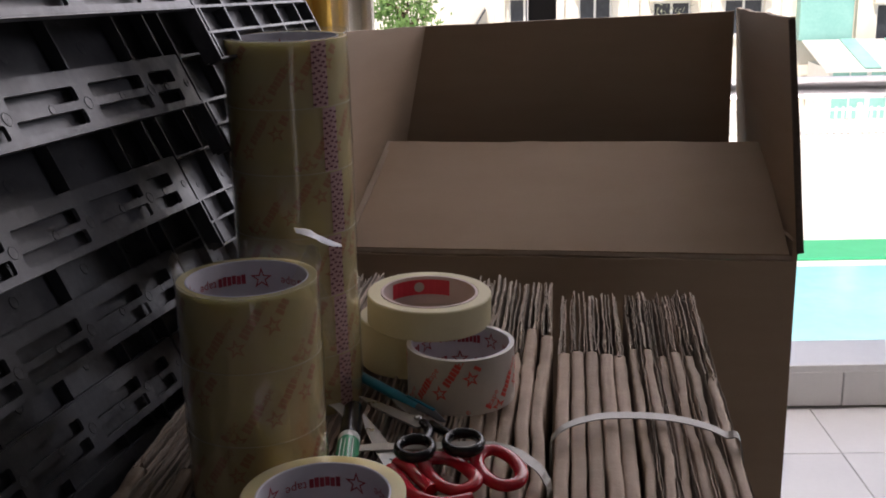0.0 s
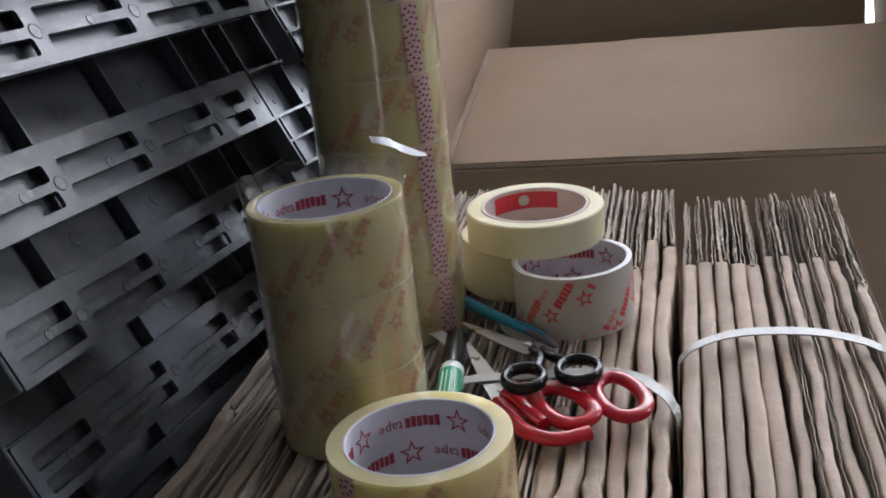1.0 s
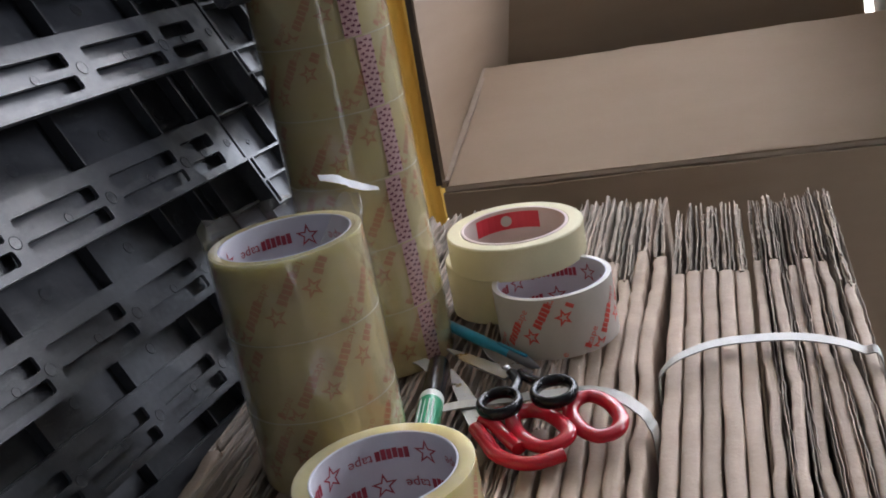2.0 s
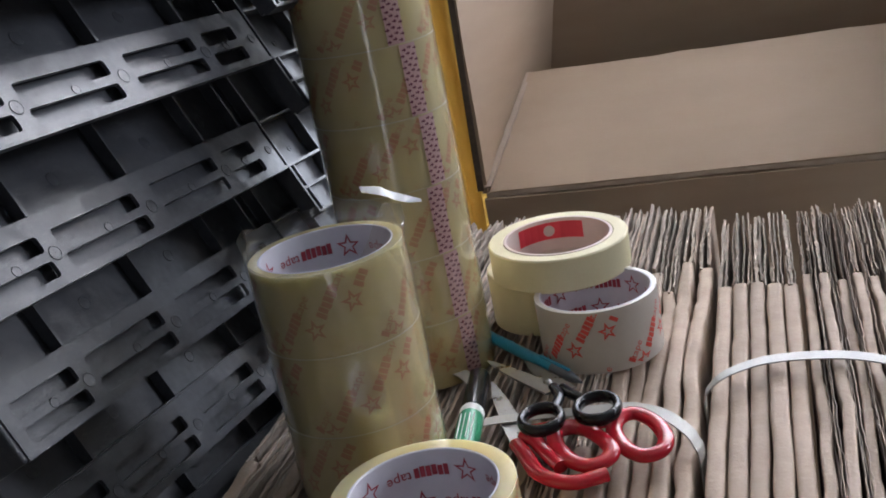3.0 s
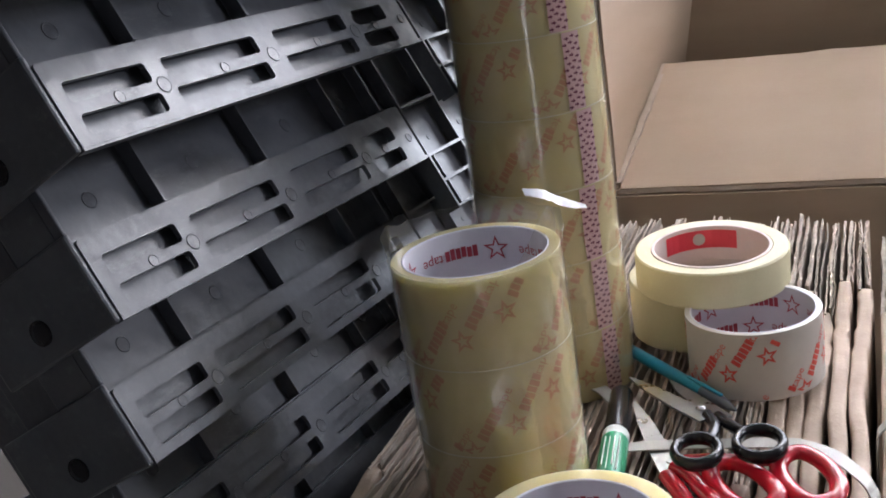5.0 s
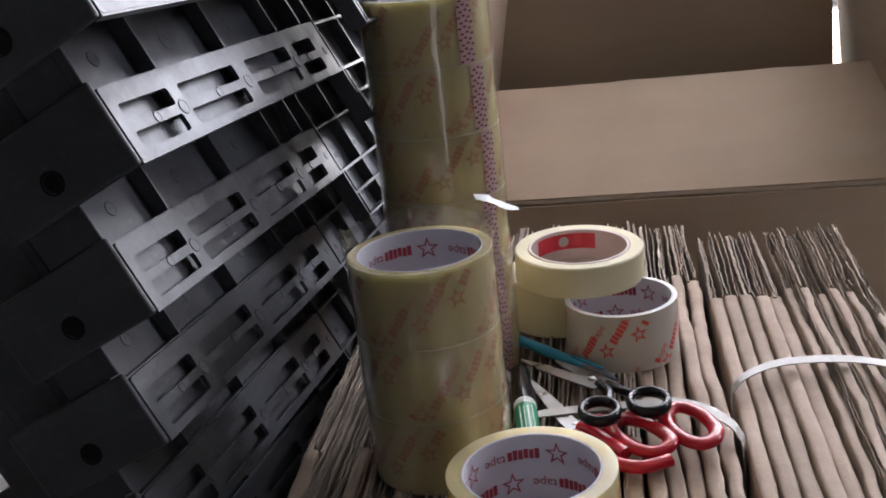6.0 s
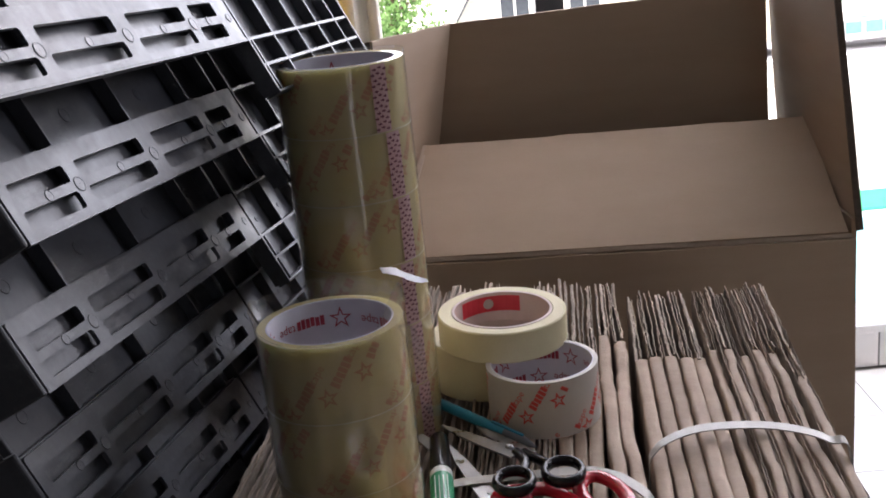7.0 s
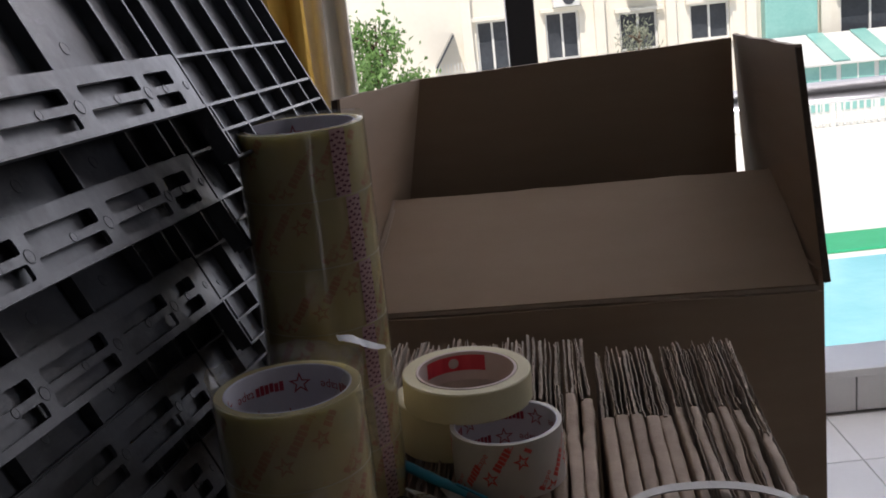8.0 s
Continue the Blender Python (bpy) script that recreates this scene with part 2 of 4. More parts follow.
def lathe(profile, seg=72, closed=True, arc=2 * math.pi, start=0.0):
    """Turns a list of (radius, height) about z."""
    bm = bmesh.new()
    whole = arc > 6.28
    n = seg if whole else seg + 1
    rings = [[bm.verts.new((r * math.cos(start + arc * i / seg), r * math.sin(start + arc * i / seg), z)) for r, z in profile] for i in range(n)]
    k = len(profile)
    for i in range(seg):
        a, b = rings[i], rings[(i + 1) % n]
        for j in range(k if closed else k - 1):
            bm.faces.new((a[j], b[j], b[(j + 1) % k], a[(j + 1) % k]))
    bmesh.ops.recalc_face_normals(bm, faces=bm.faces)
    return bm


def ring(r0, r1, z0, z1, b=0.0012, seg=72):
    return lathe([(r0 + b, z0), (r1 - b, z0), (r1, z0 + b), (r1, z1 - b), (r1 - b, z1), (r0 + b, z1), (r0, z1 - b), (r0, z0 + b)], seg)


def sweep(points, radii, seg=12, loop=False, flat=1.0, up=(0, 0, 1)):
    """A tube along points; flat squeezes it along up."""
    bm = bmesh.new()
    pts = [Vector(p) for p in points]
    n = len(pts)
    rows = []
    for i, p in enumerate(pts):
        a = pts[(i - 1) % n] if loop or i else p
        b = pts[(i + 1) % n] if loop or i < n - 1 else p
        d = (b - a).normalized()
        side = d.cross(Vector(up)).normalized()
        top = side.cross(d).normalized()
        r = radii[i] if hasattr(radii, "__len__") else radii
        rows.append([bm.verts.new(p + side * r * math.cos(2 * math.pi * k / seg) + top * r * flat * math.sin(2 * math.pi * k / seg)) for k in range(seg)])
    for i in range(n if loop else n - 1):
        a, b = rows[i], rows[(i + 1) % n]
        for k in range(seg):
            bm.faces.new((a[k], a[(k + 1) % seg], b[(k + 1) % seg], b[k]))
    if not loop:
        bm.faces.new(rows[0]), bm.faces.new(rows[-1])
    bmesh.ops.recalc_face_normals(bm, faces=bm.faces)
    return bm


def spline(points, steps=6, loop=False):
    """A smooth line through points."""
    p = [Vector(q) for q in points]
    n, out = len(p), []
    for i in range(n if loop else n - 1):
        a, b, c, d = (p[(i + k) % n] if loop else p[min(max(i + k, 0), n - 1)] for k in (-1, 0, 1, 2))
        for s in range(steps):
            t = s / steps
            out.append(0.5 * ((2 * b) + (c - a) * t + (2 * a - 5 * b + 4 * c - d) * t * t + (3 * b - a - 3 * c + d) * t ** 3))
    if not loop:
        out.append(p[-1])
    return out


def ribbon(points, width_dir, width, thick):
    """A flat band along points."""
    bm = bmesh.new()
    w = Vector(width_dir).normalized() * width / 2
    pts = [Vector(p) for p in points]
    rows = []
    for i, p in enumerate(pts):
        d = (pts[min(i + 1, len(pts) - 1)] - pts[max(i - 1, 0)]).normalized()
        up = w.cross(d).normalized() * thick / 2
        rows.append([bm.verts.new(p + q) for q in (w + up, w - up, -w - up, -w + up)])
    for a, b in zip(rows, rows[1:]):
        for k in range(4):
            bm.faces.new((a[k], a[(k + 1) % 4], b[(k + 1) % 4], b[k]))
    bm.faces.new(rows[0]), bm.faces.new(rows[-1])
    bmesh.ops.recalc_face_normals(bm, faces=bm.faces)
    return bm


def holed_plate(xs, ys, holes, z0, z1):
    """A plate over the grid xs, ys, open in the cells named in holes."""
    bm = bmesh.new()
    nx, ny = len(xs) - 1, len(ys) - 1
    lo = [[bm.verts.new((x, y, z0)) for y in ys] for x in xs]
    hi = [[bm.verts.new((x, y, z1)) for y in ys] for x in xs]
    solid = lambda i, j: 0 <= i < nx and 0 <= j < ny and (i, j) not in holes
    for i in range(nx):
        for j in range(ny):
            if not solid(i, j):
                continue
            bm.faces.new((hi[i][j], hi[i + 1][j], hi[i + 1][j + 1], hi[i][j + 1]))
            bm.faces.new((lo[i][j], lo[i][j + 1], lo[i + 1][j + 1], lo[i + 1][j]))
            for di, dj, a, b in ((-1, 0, (i, j), (i, j + 1)), (1, 0, (i + 1, j), (i + 1, j + 1)), (0, -1, (i, j), (i + 1, j)), (0, 1, (i, j + 1), (i + 1, j + 1))):
                if not solid(i + di, j + dj):
                    bm.faces.new((lo[a[0]][a[1]], lo[b[0]][b[1]], hi[b[0]][b[1]], hi[a[0]][a[1]]))
    bmesh.ops.recalc_face_normals(bm, faces=bm.faces)
    return bm


def thicken(bm, th):
    """Gives a sheet its thickness as a closed solid."""
    bm.normal_update()
    faces, edges = bm.faces[:], [e for e in bm.edges if len(e.link_faces) == 1]
    twin = {v: bm.verts.new(v.co - v.normal * th) for v in bm.verts[:]}
    for f in faces:
        bm.faces.new([twin[v] for v in reversed(f.verts)])
    for e in edges:
        a, b = e.verts
        bm.faces.new((a, b, twin[b], twin[a]))
    bmesh.ops.recalc_face_normals(bm, faces=bm.faces)
    if bm.calc_volume(signed=True) < 0:
        bmesh.ops.reverse_faces(bm, faces=bm.faces)


# ---------------------------------------------------------------- room
# RX1 sets the unseen east wall where it shades the near, lower pallets.
RX0, RX1, RY0, RY1, CEIL = -1.5, 2.3, -2.6, 2.5, FLOOR + 2.75
single("floor", box(RX0 - 0.2, RX1 + 0.2, RY0 - 0.2, RY1 + 0.2, FLOOR - 0.2, FLOOR - 0.004), GROUT, "grey grout bed under the white floor tiles", "floor", "structure")
single("ceiling", box(RX0 - 0.2, RX1 + 0.2, RY0 - 0.2, RY1 + 0.9, CEIL, CEIL + 0.2), CEILING, "plain pale grey painted ceiling", "ceiling", "structure")
rear = holed_plate([RX0, 0.72, 0.88, RX1], [FLOOR, FLOOR + 2.0, CEIL], {(1, 0)}, 0, 0.2)
single("wall_south", rear, LOW_BOUNCE_WALL, "unseen wall with a narrow opening, dark to cut bounced light", "wall", "structure", Matrix(((1, 0, 0, 0), (0, 0, 1, RY0 - 0.2), (0, 1, 0, 0), (0, 0, 0, 1))))
single("wall_west", box(RX0 - 0.2, RX0, RY0 - 0.2, RY1, FLOOR, CEIL), LOW_BOUNCE_WALL, "plain unseen wall, dark to cut bounced light", "wall", "structure")
# Opening added only to let the side fill light in.
side = holed_plate([RY0 - 0.2, 0.4, 1.0, RY1], [FLOOR, FLOOR + 1.7, FLOOR + 2.25, CEIL], {(1, 1)}, 0, 0.2)
single("wall_east", side, LOW_BOUNCE_WALL, "unseen dark wall set to block daylight, with an added fill-light opening", "wall", "structure", Matrix(((0, 0, 1, RX1), (1, 0, 0, 0), (0, 1, 0, 0), (0, 0, 0, 1))))
front = holed_plate([RX0 - 0.2, -0.42, RX1 + 0.2], [FLOOR, CEIL - 0.3, CEIL], {(1, 0)}, 0, 0.14)
single("wall_north", front, LOW_BOUNCE_WALL, "unseen wall open to the balcony, dark to cut bounced light", "wall", "structure", Matrix(((1, 0, 0, 0), (0, 0, 1, RY1 + 0.02), (0, 1, 0, 0), (0, 0, 0, 1))))

# balcony edge: low tiled kerb, handrail, dark post
curb = thing("balcony_kerb", (0, RY1, FLOOR), "low pale tiled kerb at the balcony edge", "kerb", kind="structure")
part("kerb_core", box(-0.4, RX1, 0.02, 0.19, 0.0, 0.136), GROUT, curb)
tile_mesh = mesh_of("kerb_tile", box(-0.098, 0.098, 0.0, 0.02, 0.004, 0.116, bevel=0.002), FLOOR_TILE)
for i in range(13):
    t = new("tile", tile_mesh)
    t.parent = curb
    t.location = (-0.2 + 0.2 * i, 0.0, 0.0)
part("kerb_cap", box(-0.4, RX1, -0.012, 0.2, 0.118, 0.145, bevel=0.004), FLOOR_TILE, curb, "pale stone coping")

rail = thing("balcony_railing", (0, RY1 + 0.1, FLOOR + 0.145), "grey metal balcony handrail with thin posts", "railing")
part("handrail", sweep([(-0.4, 0, 0.83), (1.0, 0, 0.83), (RX1, 0, 0.83)], 0.032, 16), RAIL_METAL, rail, "", True)
for x in (-0.35, 2.2):
    part("post", sweep([(x, 0, 0), (x, 0, 0.4), (x, 0, 0.81)], 0.018, 12), RAIL_METAL, rail, "", True)
mull = thing("window_post", (0.375, RY1 + 0.05, FLOOR), "black metal window post on the balcony", "window post", kind="structure")
part("post_body", box(-0.04, 0.04, -0.03, 0.03, 0.0, 2.45, bevel=0.004), FRAME_DARK, mull)


def curtain(name, x0, x1, y, mat, label, folds):
    bm = bmesh.new()
    n = folds * 10
    rows = []
    for i in range(n + 1):
        f = i / n
        a = f * folds * 2 * math.pi
        rows.append([bm.verts.new((x0 + (x1 - x0) * f + 0.006 * math.sin(a * 2 + k), y + 0.022 * math.sin(a) * (1 - 0.25 * k / 8), FLOOR + 0.03 + (CEIL - 0.08 - FLOOR - 0.03) * k / 8)) for k in range(9)])
    for a, b in zip(rows, rows[1:]):
        for k in range(8):
            bm.faces.new((a[k], b[k], b[k + 1], a[k + 1]))
    thicken(bm, 0.003)
    return single(name, bm, mat, label, "curtain", smooth=True)


curtain("curtain", -0.62, -0.20, 2.36, CURTAIN_YELLOW, "yellow cloth curtain hanging in folds beside the balcony", 5)
curtain("curtain", -0.215, -0.09, 2.42, CURTAIN_WHITE, "ivory cloth curtain drawn aside at the balcony", 2)

# ---------------------------------------------------------------- outside
single("ground", box(-900, 900, RY1 + 0.9, 1500, STREET - 0.4, STREET), PAVING, "pale sunlit courtyard paving reaching far away", "ground", "structure")
single("pool", box(-14, 26, 11.5, 18.3, STREET, STREET + 0.03), POOL_WATER, "turquoise swimming pool water in the courtyard", "pool", "structure")
single("pool_edge", box(-14, 26, 18.7, 19.9, STREET, STREET + 0.06, bevel=0.02), POOL_EDGE, "bright green strip along the far pool edge", "pool edge", "structure")
single("pool_kerb", box(-14, 26, 10.9, 11.5, STREET, STREET + 0.12, bevel=0.03), PAVING, "pale stone kerb of the pool", "kerb", "structure")

fence = thing("fence", (0, 31.0, STREET), "white metal picket fence behind the pool", "fence")
picket = mesh_of("picket", box(-0.03, 0.03, -0.02, 0.02, 0.05, 0.80), WHITE_METAL)
for i in range(110):
    p = new("picket", picket)
    p.parent = fence
    p.location = (-4 + 0.2 * i, 0, 0)
for z in (0.16, 0.72):
    part("fence_rail", box(-4.1, 18.2, -0.03, 0.03, z - 0.03, z + 0.03), WHITE_METAL, fence)
for i in range(8):
    part("post", box(-4.1 + 3.1 * i, -3.98 + 3.1 * i, -0.06, 0.06, 0, 0.9), WHITE_METAL, fence)

BY = 36.0
house = thing("apartment_building", (0, BY, STREET), "cream apartment building with dark windows across the pool", "building")
wins = [(1.7, 2.75, 1.9, 3.7), (3.95, 5.05, 2.2, 3.75), (6.35, 7.6, 2.25, 3.5), (8.65, 9.95, 2.35, 3.55), (13.55, 15.6, 1.65, 3.3), (-5.5, -4.2, 2.2, 3.7)]
xs = sorted({-16.0, 30.0} | {x for w in wins for x in w[:2]})
zs = [0.0] + sorted({z for w in wins for z in w[2:]}) + [5.0, 6.4, 11.0]
holes = {(i, j) for i in range(len(xs) - 1) for j in range(len(zs) - 1) for w in wins if w[0] <= xs[i] < w[1] and w[2] <= zs[j] < w[3]}
holes |= {(i, zs.index(5.0)) for i in range(len(xs) - 1) if any(w[0] <= xs[i] < w[1] for w in wins)}
TO_WALL = Matrix(((1, 0, 0, 0), (0, 0, 1, 0), (0, 1, 0, 0), (0, 0, 0, 1)))
wall = holed_plate(xs, zs, holes, 0, 0.35)
bmesh.ops.transform(wall, matrix=TO_WALL, verts=wall.verts)
part("wall", wall, FACADE, house)
part("roof", box(-16.3, 30.3, -0.3, 6, 11.0, 11.3, bevel=0.05), FACADE, house)
part("back_wall", box(-16, 30, 5.0, 5.3, 0, 11.0), FACADE, house)
for x0, x1, z0, z1 in wins:
    for lo, hi in ((z0, z1), (5.0, 6.4)):
        w = part("window", box(x0, x1, 0.2, 0.24, lo, hi), GLASS_DARK, house, "dark glazed window")
        part("mullion", box((x0 + x1) / 2 - 0.035, (x0 + x1) / 2 + 0.035, 0.14, 0.2, lo, hi), WHITE_METAL, w)
        part("frame", holed_plate([x0, x0 + 0.07, x1 - 0.07, x1], [lo, lo + 0.07, hi - 0.07, hi], {(1, 1)}, -0.2, -0.13), WHITE_METAL, w).matrix_local = Matrix(((1, 0, 0, 0), (0, 0, -1, 0), (0, 1, 0, 0), (0, 0, 0, 1)))
        part("sill", box(x0 - 0.1, x1 + 0.1, -0.14, 0.12, lo - 0.09, lo), FACADE, w)
        part("lintel", box(x0 - 0.15, x1 + 0.15, -0.22, 0.0, hi + 0.02, hi + 0.14), FACADE, w)
for x in (1.4, 3.3, 5.7, 8.0, 10.6, 13.0):
    part("pilaster", box(x - 0.16, x + 0.16, -0.25, 0.0, 0, 11.0), FACADE, house)
for x in (4.2, 6.6, 9.0):
    ac = part("air_conditioner", box(x, x + 0.85, -0.55, -0.05, 3.92, 4.45, bevel=0.03), WHITE_METAL, house, "white air conditioner box")
    part("fan_grille", ring(0.05, 0.2, 0, 0.02, 0.004, 24), GLASS_DARK, ac).matrix_local = Matrix.Translation((x + 0.5, -0.56, 4.18)) @ pose(0, 0, 0, 90, 0, 0)
for i in range(16):
    part("balcony_bar", box(0.0 + 0.11 * i, 0.03 + 0.11 * i, -0.5, -0.47, 1.9, 2.5), WHITE_METAL, house)
aw = box(-0.1, 1.1, -0.9, 0.0, -0.03, 0.03)
bmesh.ops.rotate(aw, verts=aw.verts, cent=(0, 0, 0), matrix=Matrix.Rotation(radians(-58), 3, "Y"))
bmesh.ops.translate(aw, verts=aw.verts, vec=(0.35, 0.0, 2.5))
part("awning", aw, GLASS_DARK, house, "dark slanted awning")
part("glazed_bay", box(10.95, 12.65, -0.5, 0.0, 2.2, 6.4, bevel=0.04), GLASS_TEAL, house, "teal glazed stair bay")

green = thing("glass_house", (0, 33.0, STREET), "low white glazed house with teal panes by the pool", "greenhouse")
part("body", box(11.2, 17, 0, 2.2, 0, 1.6), WHITE_METAL, green)
for i in range(5):
    for lo, hi in ((0.12, 0.72), (0.98, 1.50)):
        pane = part("pane", box(11.3 + 1.15 * i, 12.3 + 1.15 * i, -0.03, 0.0, lo, hi), GLASS_TEAL, green)
        part("pane_bar", box(11.78 + 1.15 * i, 11.82 + 1.15 * i, -0.05, -0.03, lo, hi), WHITE_METAL, pane)
roof = bmesh.new()
vs = [roof.verts.new(c) for c in ((11.0, -0.3, 1.6), (17.2, -0.3, 1.6), (17.2, 2.3, 2.25), (11.0, 2.3, 2.25))]
roof.faces.new(vs)
thicken(roof, 0.06)
part("roof", roof, WHITE_METAL, green, "pale slanted roof")
for i in range(4):
    part("roof_light", ribbon([(12.4 + 1.4 * i, -0.25, 1.66), (12.4 + 1.4 * i, 1.0, 1.97), (12.4 + 1.4 * i, 2.2, 2.27)], (1, 0, 0), 0.5, 0.04), GLASS_TEAL, green, "teal roof light")


def tree(x, y, height, spread, label, seed, leaf=LEAF, many=75, thin=0.5):
    rnd = random.Random(seed)
    t = thing("tree", (x, y, STREET), label, "tree")
    trunk = sweep(spline([(0, 0, 0), (0.08, 0.03, height * 0.3), (-0.05, 0, height * 0.6), (0.04, 0.02, height * 0.93)], 5), [0.13 - 0.11 * i / 15 for i in range(16)], 8)
    part("trunk", trunk, BARK, t, "", True)
    tips = []
    for i in range(16):
        z = height * (0.3 + 0.6 * rnd.random())
        a, l = rnd.random() * 6.28, spread * (0.45 + 0.55 * rnd.random()) * (1.1 - 0.6 * z / height)
        tip = (l * math.cos(a), l * math.sin(a), z + l * 0.5)
        part("limb", sweep([(0, 0, z), (tip[0] * 0.5, tip[1] * 0.5, z + l * 0.35), tip], [0.045, 0.03, 0.012], 6), BARK, t)
        tips += [tip, (tip[0] * 0.55, tip[1] * 0.55, z + l * 0.35)]
    bm = bmesh.new()
    for tip in tips:
        for _ in range(many):
            c = Vector(tip) + Vector([rnd.gauss(0, 0.24) for _ in range(3)])
            r = Euler([rnd.random() * 6.28 for _ in range(3)]).to_matrix()
            s = 0.06 + 0.06 * rnd.random()
            q = [c + r @ Vector(k) * s for k in ((-1, 0, 0), (0, -thin, 0.15), (1.2, 0, 0), (0, thin, 0.15))]
            bm.faces.new([bm.verts.new(k) for k in q])
    part("crown", bm, leaf, t)
    return t


tree(-1.3, 30.0, 4.6, 1.35, "slim green leafy tree standing by the pool courtyard", 3)
tree(6.7, 34.6, 3.1, 0.95, "small grey-green shrub tree against the building", 8, LEAF_PALE, 26, 0.22)

# ---------------------------------------------------------------- leaning plastic pallets
U = Vector((0.1865, 0.9812, -0.0489)).normalized()
V = Vector((0.4350, -0.1270, -0.8914)).normalized()
N = U.cross(-V).normalized()
CORNER = Vector((-0.0466, 0.1332, 0.2419))
STEP = Vector((-0.0120, 0.0134, -0.0778))


def pallet_frame(k, ds=0.0, dv=0.0):
    o = CORNER + (k - 1) * STEP + ds * U + dv * V
    return Matrix(((U.x, -V.x, N.x, o.x), (U.y, -V.y, N.y, o.y), (U.z, -V.z, N.z, o.z), (0, 0, 0, 1)))


def pin_mesh(r):
    return mesh_of("pin_mark", lathe([(0.0001, 0.00025), (r * 0.80, 0.00025), (r * 0.86, 0.0004), (r * 0.93, 0.0004), (r, 0.0), (r, -0.0002), (0.0001, -0.0002)], 20), PLASTIC)


PIN_MESH = (pin_mesh(0.0043), pin_mesh(0.0022), pin_mesh(0.0031))


def build_pallet(m, tall):
    p = thing("plastic_pallet", m, "scuffed black plastic pallet with slotted rail, leaning in a row", "pallet", "leaning pallets")
    d, left, right = 0.0100, -0.300, 0.235
    deck = holed_plate([left, 0.0, right], [-0.038, 0.013, tall], {(0, 0)}, -d - 0.003, -d)
    part("deck", deck, PLASTIC, p)
    xs = [left, -0.292, -0.242, -0.231, -0.159, -0.142, -0.073, -0.061, -0.025, -0.004]
    ys = [0.0, 0.0042, 0.0135, 0.0188, 0.0284, 0.0385]
    slots = holed_plate(xs, ys, {(i, j) for i in (1, 3, 5, 7) for j in (1, 3)}, -0.0028, 0.0)
    cut = [e for e in slots.edges if len(e.link_faces) == 2 and e.calc_face_angle(0) > 1.2 and abs(e.verts[0].co.z - e.verts[1].co.z) > 0.001]
    bmesh.ops.bevel(slots, geom=cut, offset=0.0022, segments=3, affect="EDGES", profile=0.5)
    part("rail", slots, PLASTIC, p, "slotted rail", True)
    part("rail_floor", box(left, -0.003, 0.0012, 0.0373, -0.0090, -0.0075), PLASTIC, p)
    part("rail_lip", box(left, 0.0, -0.0012, 0.0012, -0.005, -0.0002), PLASTIC, p)
    part("rail_lip", box(left, -0.004, 0.0373, 0.0396, -d, -0.003), PLASTIC, p)
    # ribs along the slope
    for s in (-0.2365, -0.1505, -0.067, -0.022):
        part("rib", box(s - 0.0011, s + 0.0011, 0.0398, tall, -d, -0.001), PLASTIC, p)
        part("rib", box(s - 0.0011, s + 0.0011, 0.013, 0.035, -d, -0.0035), PLASTIC, p)
    for s in (0.052, 0.103, 0.155, 0.203):
        part("rib", box(s - 0.001, s + 0.001, -0.0375, tall, -d, -0.001), PLASTIC, p)
    part("end_rib", box(-0.001, 0.0012, -0.038, tall, -d, 0.0), PLASTIC, p)
    part("end_rib", box(0.006, 0.0078, -0.038, 0.0, -d, -0.0005), PLASTIC, p)
    part("end_rib", box(right - 0.001, right + 0.0014, -0.038, tall, -d, 0.0), PLASTIC, p)
    for y in (-0.0192, 0.0, 0.0366):
        part("cross_rib", box(0.0014, right - 0.0012, y - 0.001, y + 0.001, -d, -0.0006), PLASTIC, p)
    part("cross_rib", box(-0.001, right + 0.001, -0.040, -0.0378, -d, 0.0, bevel=0.0006), PLASTIC, p)
    # end wall; a black disc on it paints the shade of a round hole
    end = part("end_block", box(left - 0.004, left, -0.001, 0.043, -0.085, -0.0004, bevel=0.0016), PLASTIC, p)
    part("end_wall", box(left + 0.0005, left + 0.003, 0.0432, tall, -0.040, -0.0045, bevel=0.0008), PLASTIC, p)
    part("block_side", box(left + 0.0005, left + 0.032, 0.0402, 0.0428, -0.080, -d - 0.0035, bevel=0.0008), PLASTIC, p)
    hole = lathe([(0.0001, 0.0), (0.0045, 0.0), (0.0052, 0.0007), (0.0062, 0.0007), (0.0062, -0.001), (0.0001, -0.001)], 20)
    part("hole_shade", hole, BLACK_PLASTIC, end).matrix_local = Matrix.Translation((left - 0.0045, 0.014, -0.044)) @ pose(0, 0, 0, 0, -90, 0)
    # moulding pin marks
    def mark(x, y, z, mesh):
        q = new("pin_mark", mesh)
        q.parent, q.location = p, (x, y, z)
    for x in (-0.27, -0.195, -0.108, -0.045):
        mark(x, 0.055, -d, PIN_MESH[0])
    for x in (-0.237, -0.151, -0.067):
        mark(x, 0.0162, 0, PIN_MESH[0])
    for x in (-0.27, -0.196, -0.112, -0.047, -0.015):
        mark(x + 0.004, 0.0162, 0, PIN_MESH[2])
    for x in (0.03, 0.08, 0.13, 0.18):
        mark(x, 0.012, -d, PIN_MESH[1])
    return p


build_pallet(pallet_frame(0, -0.031, 0.009), 0.34)
lower = build_pallet(pallet_frame(1), 0.20)
for k in range(2, 13):
    copy_thing(lower, pallet_frame(k))

# ---------------------------------------------------------------- carton with open flaps
BX0, BX1, BY0, BY1 = 0.0, 0.532, 0.58, 0.905
carton = thing("cardboard_box", (0, 0, FLOOR), "large open brown cardboard box with raised flaps", "box")
TH = 0.006


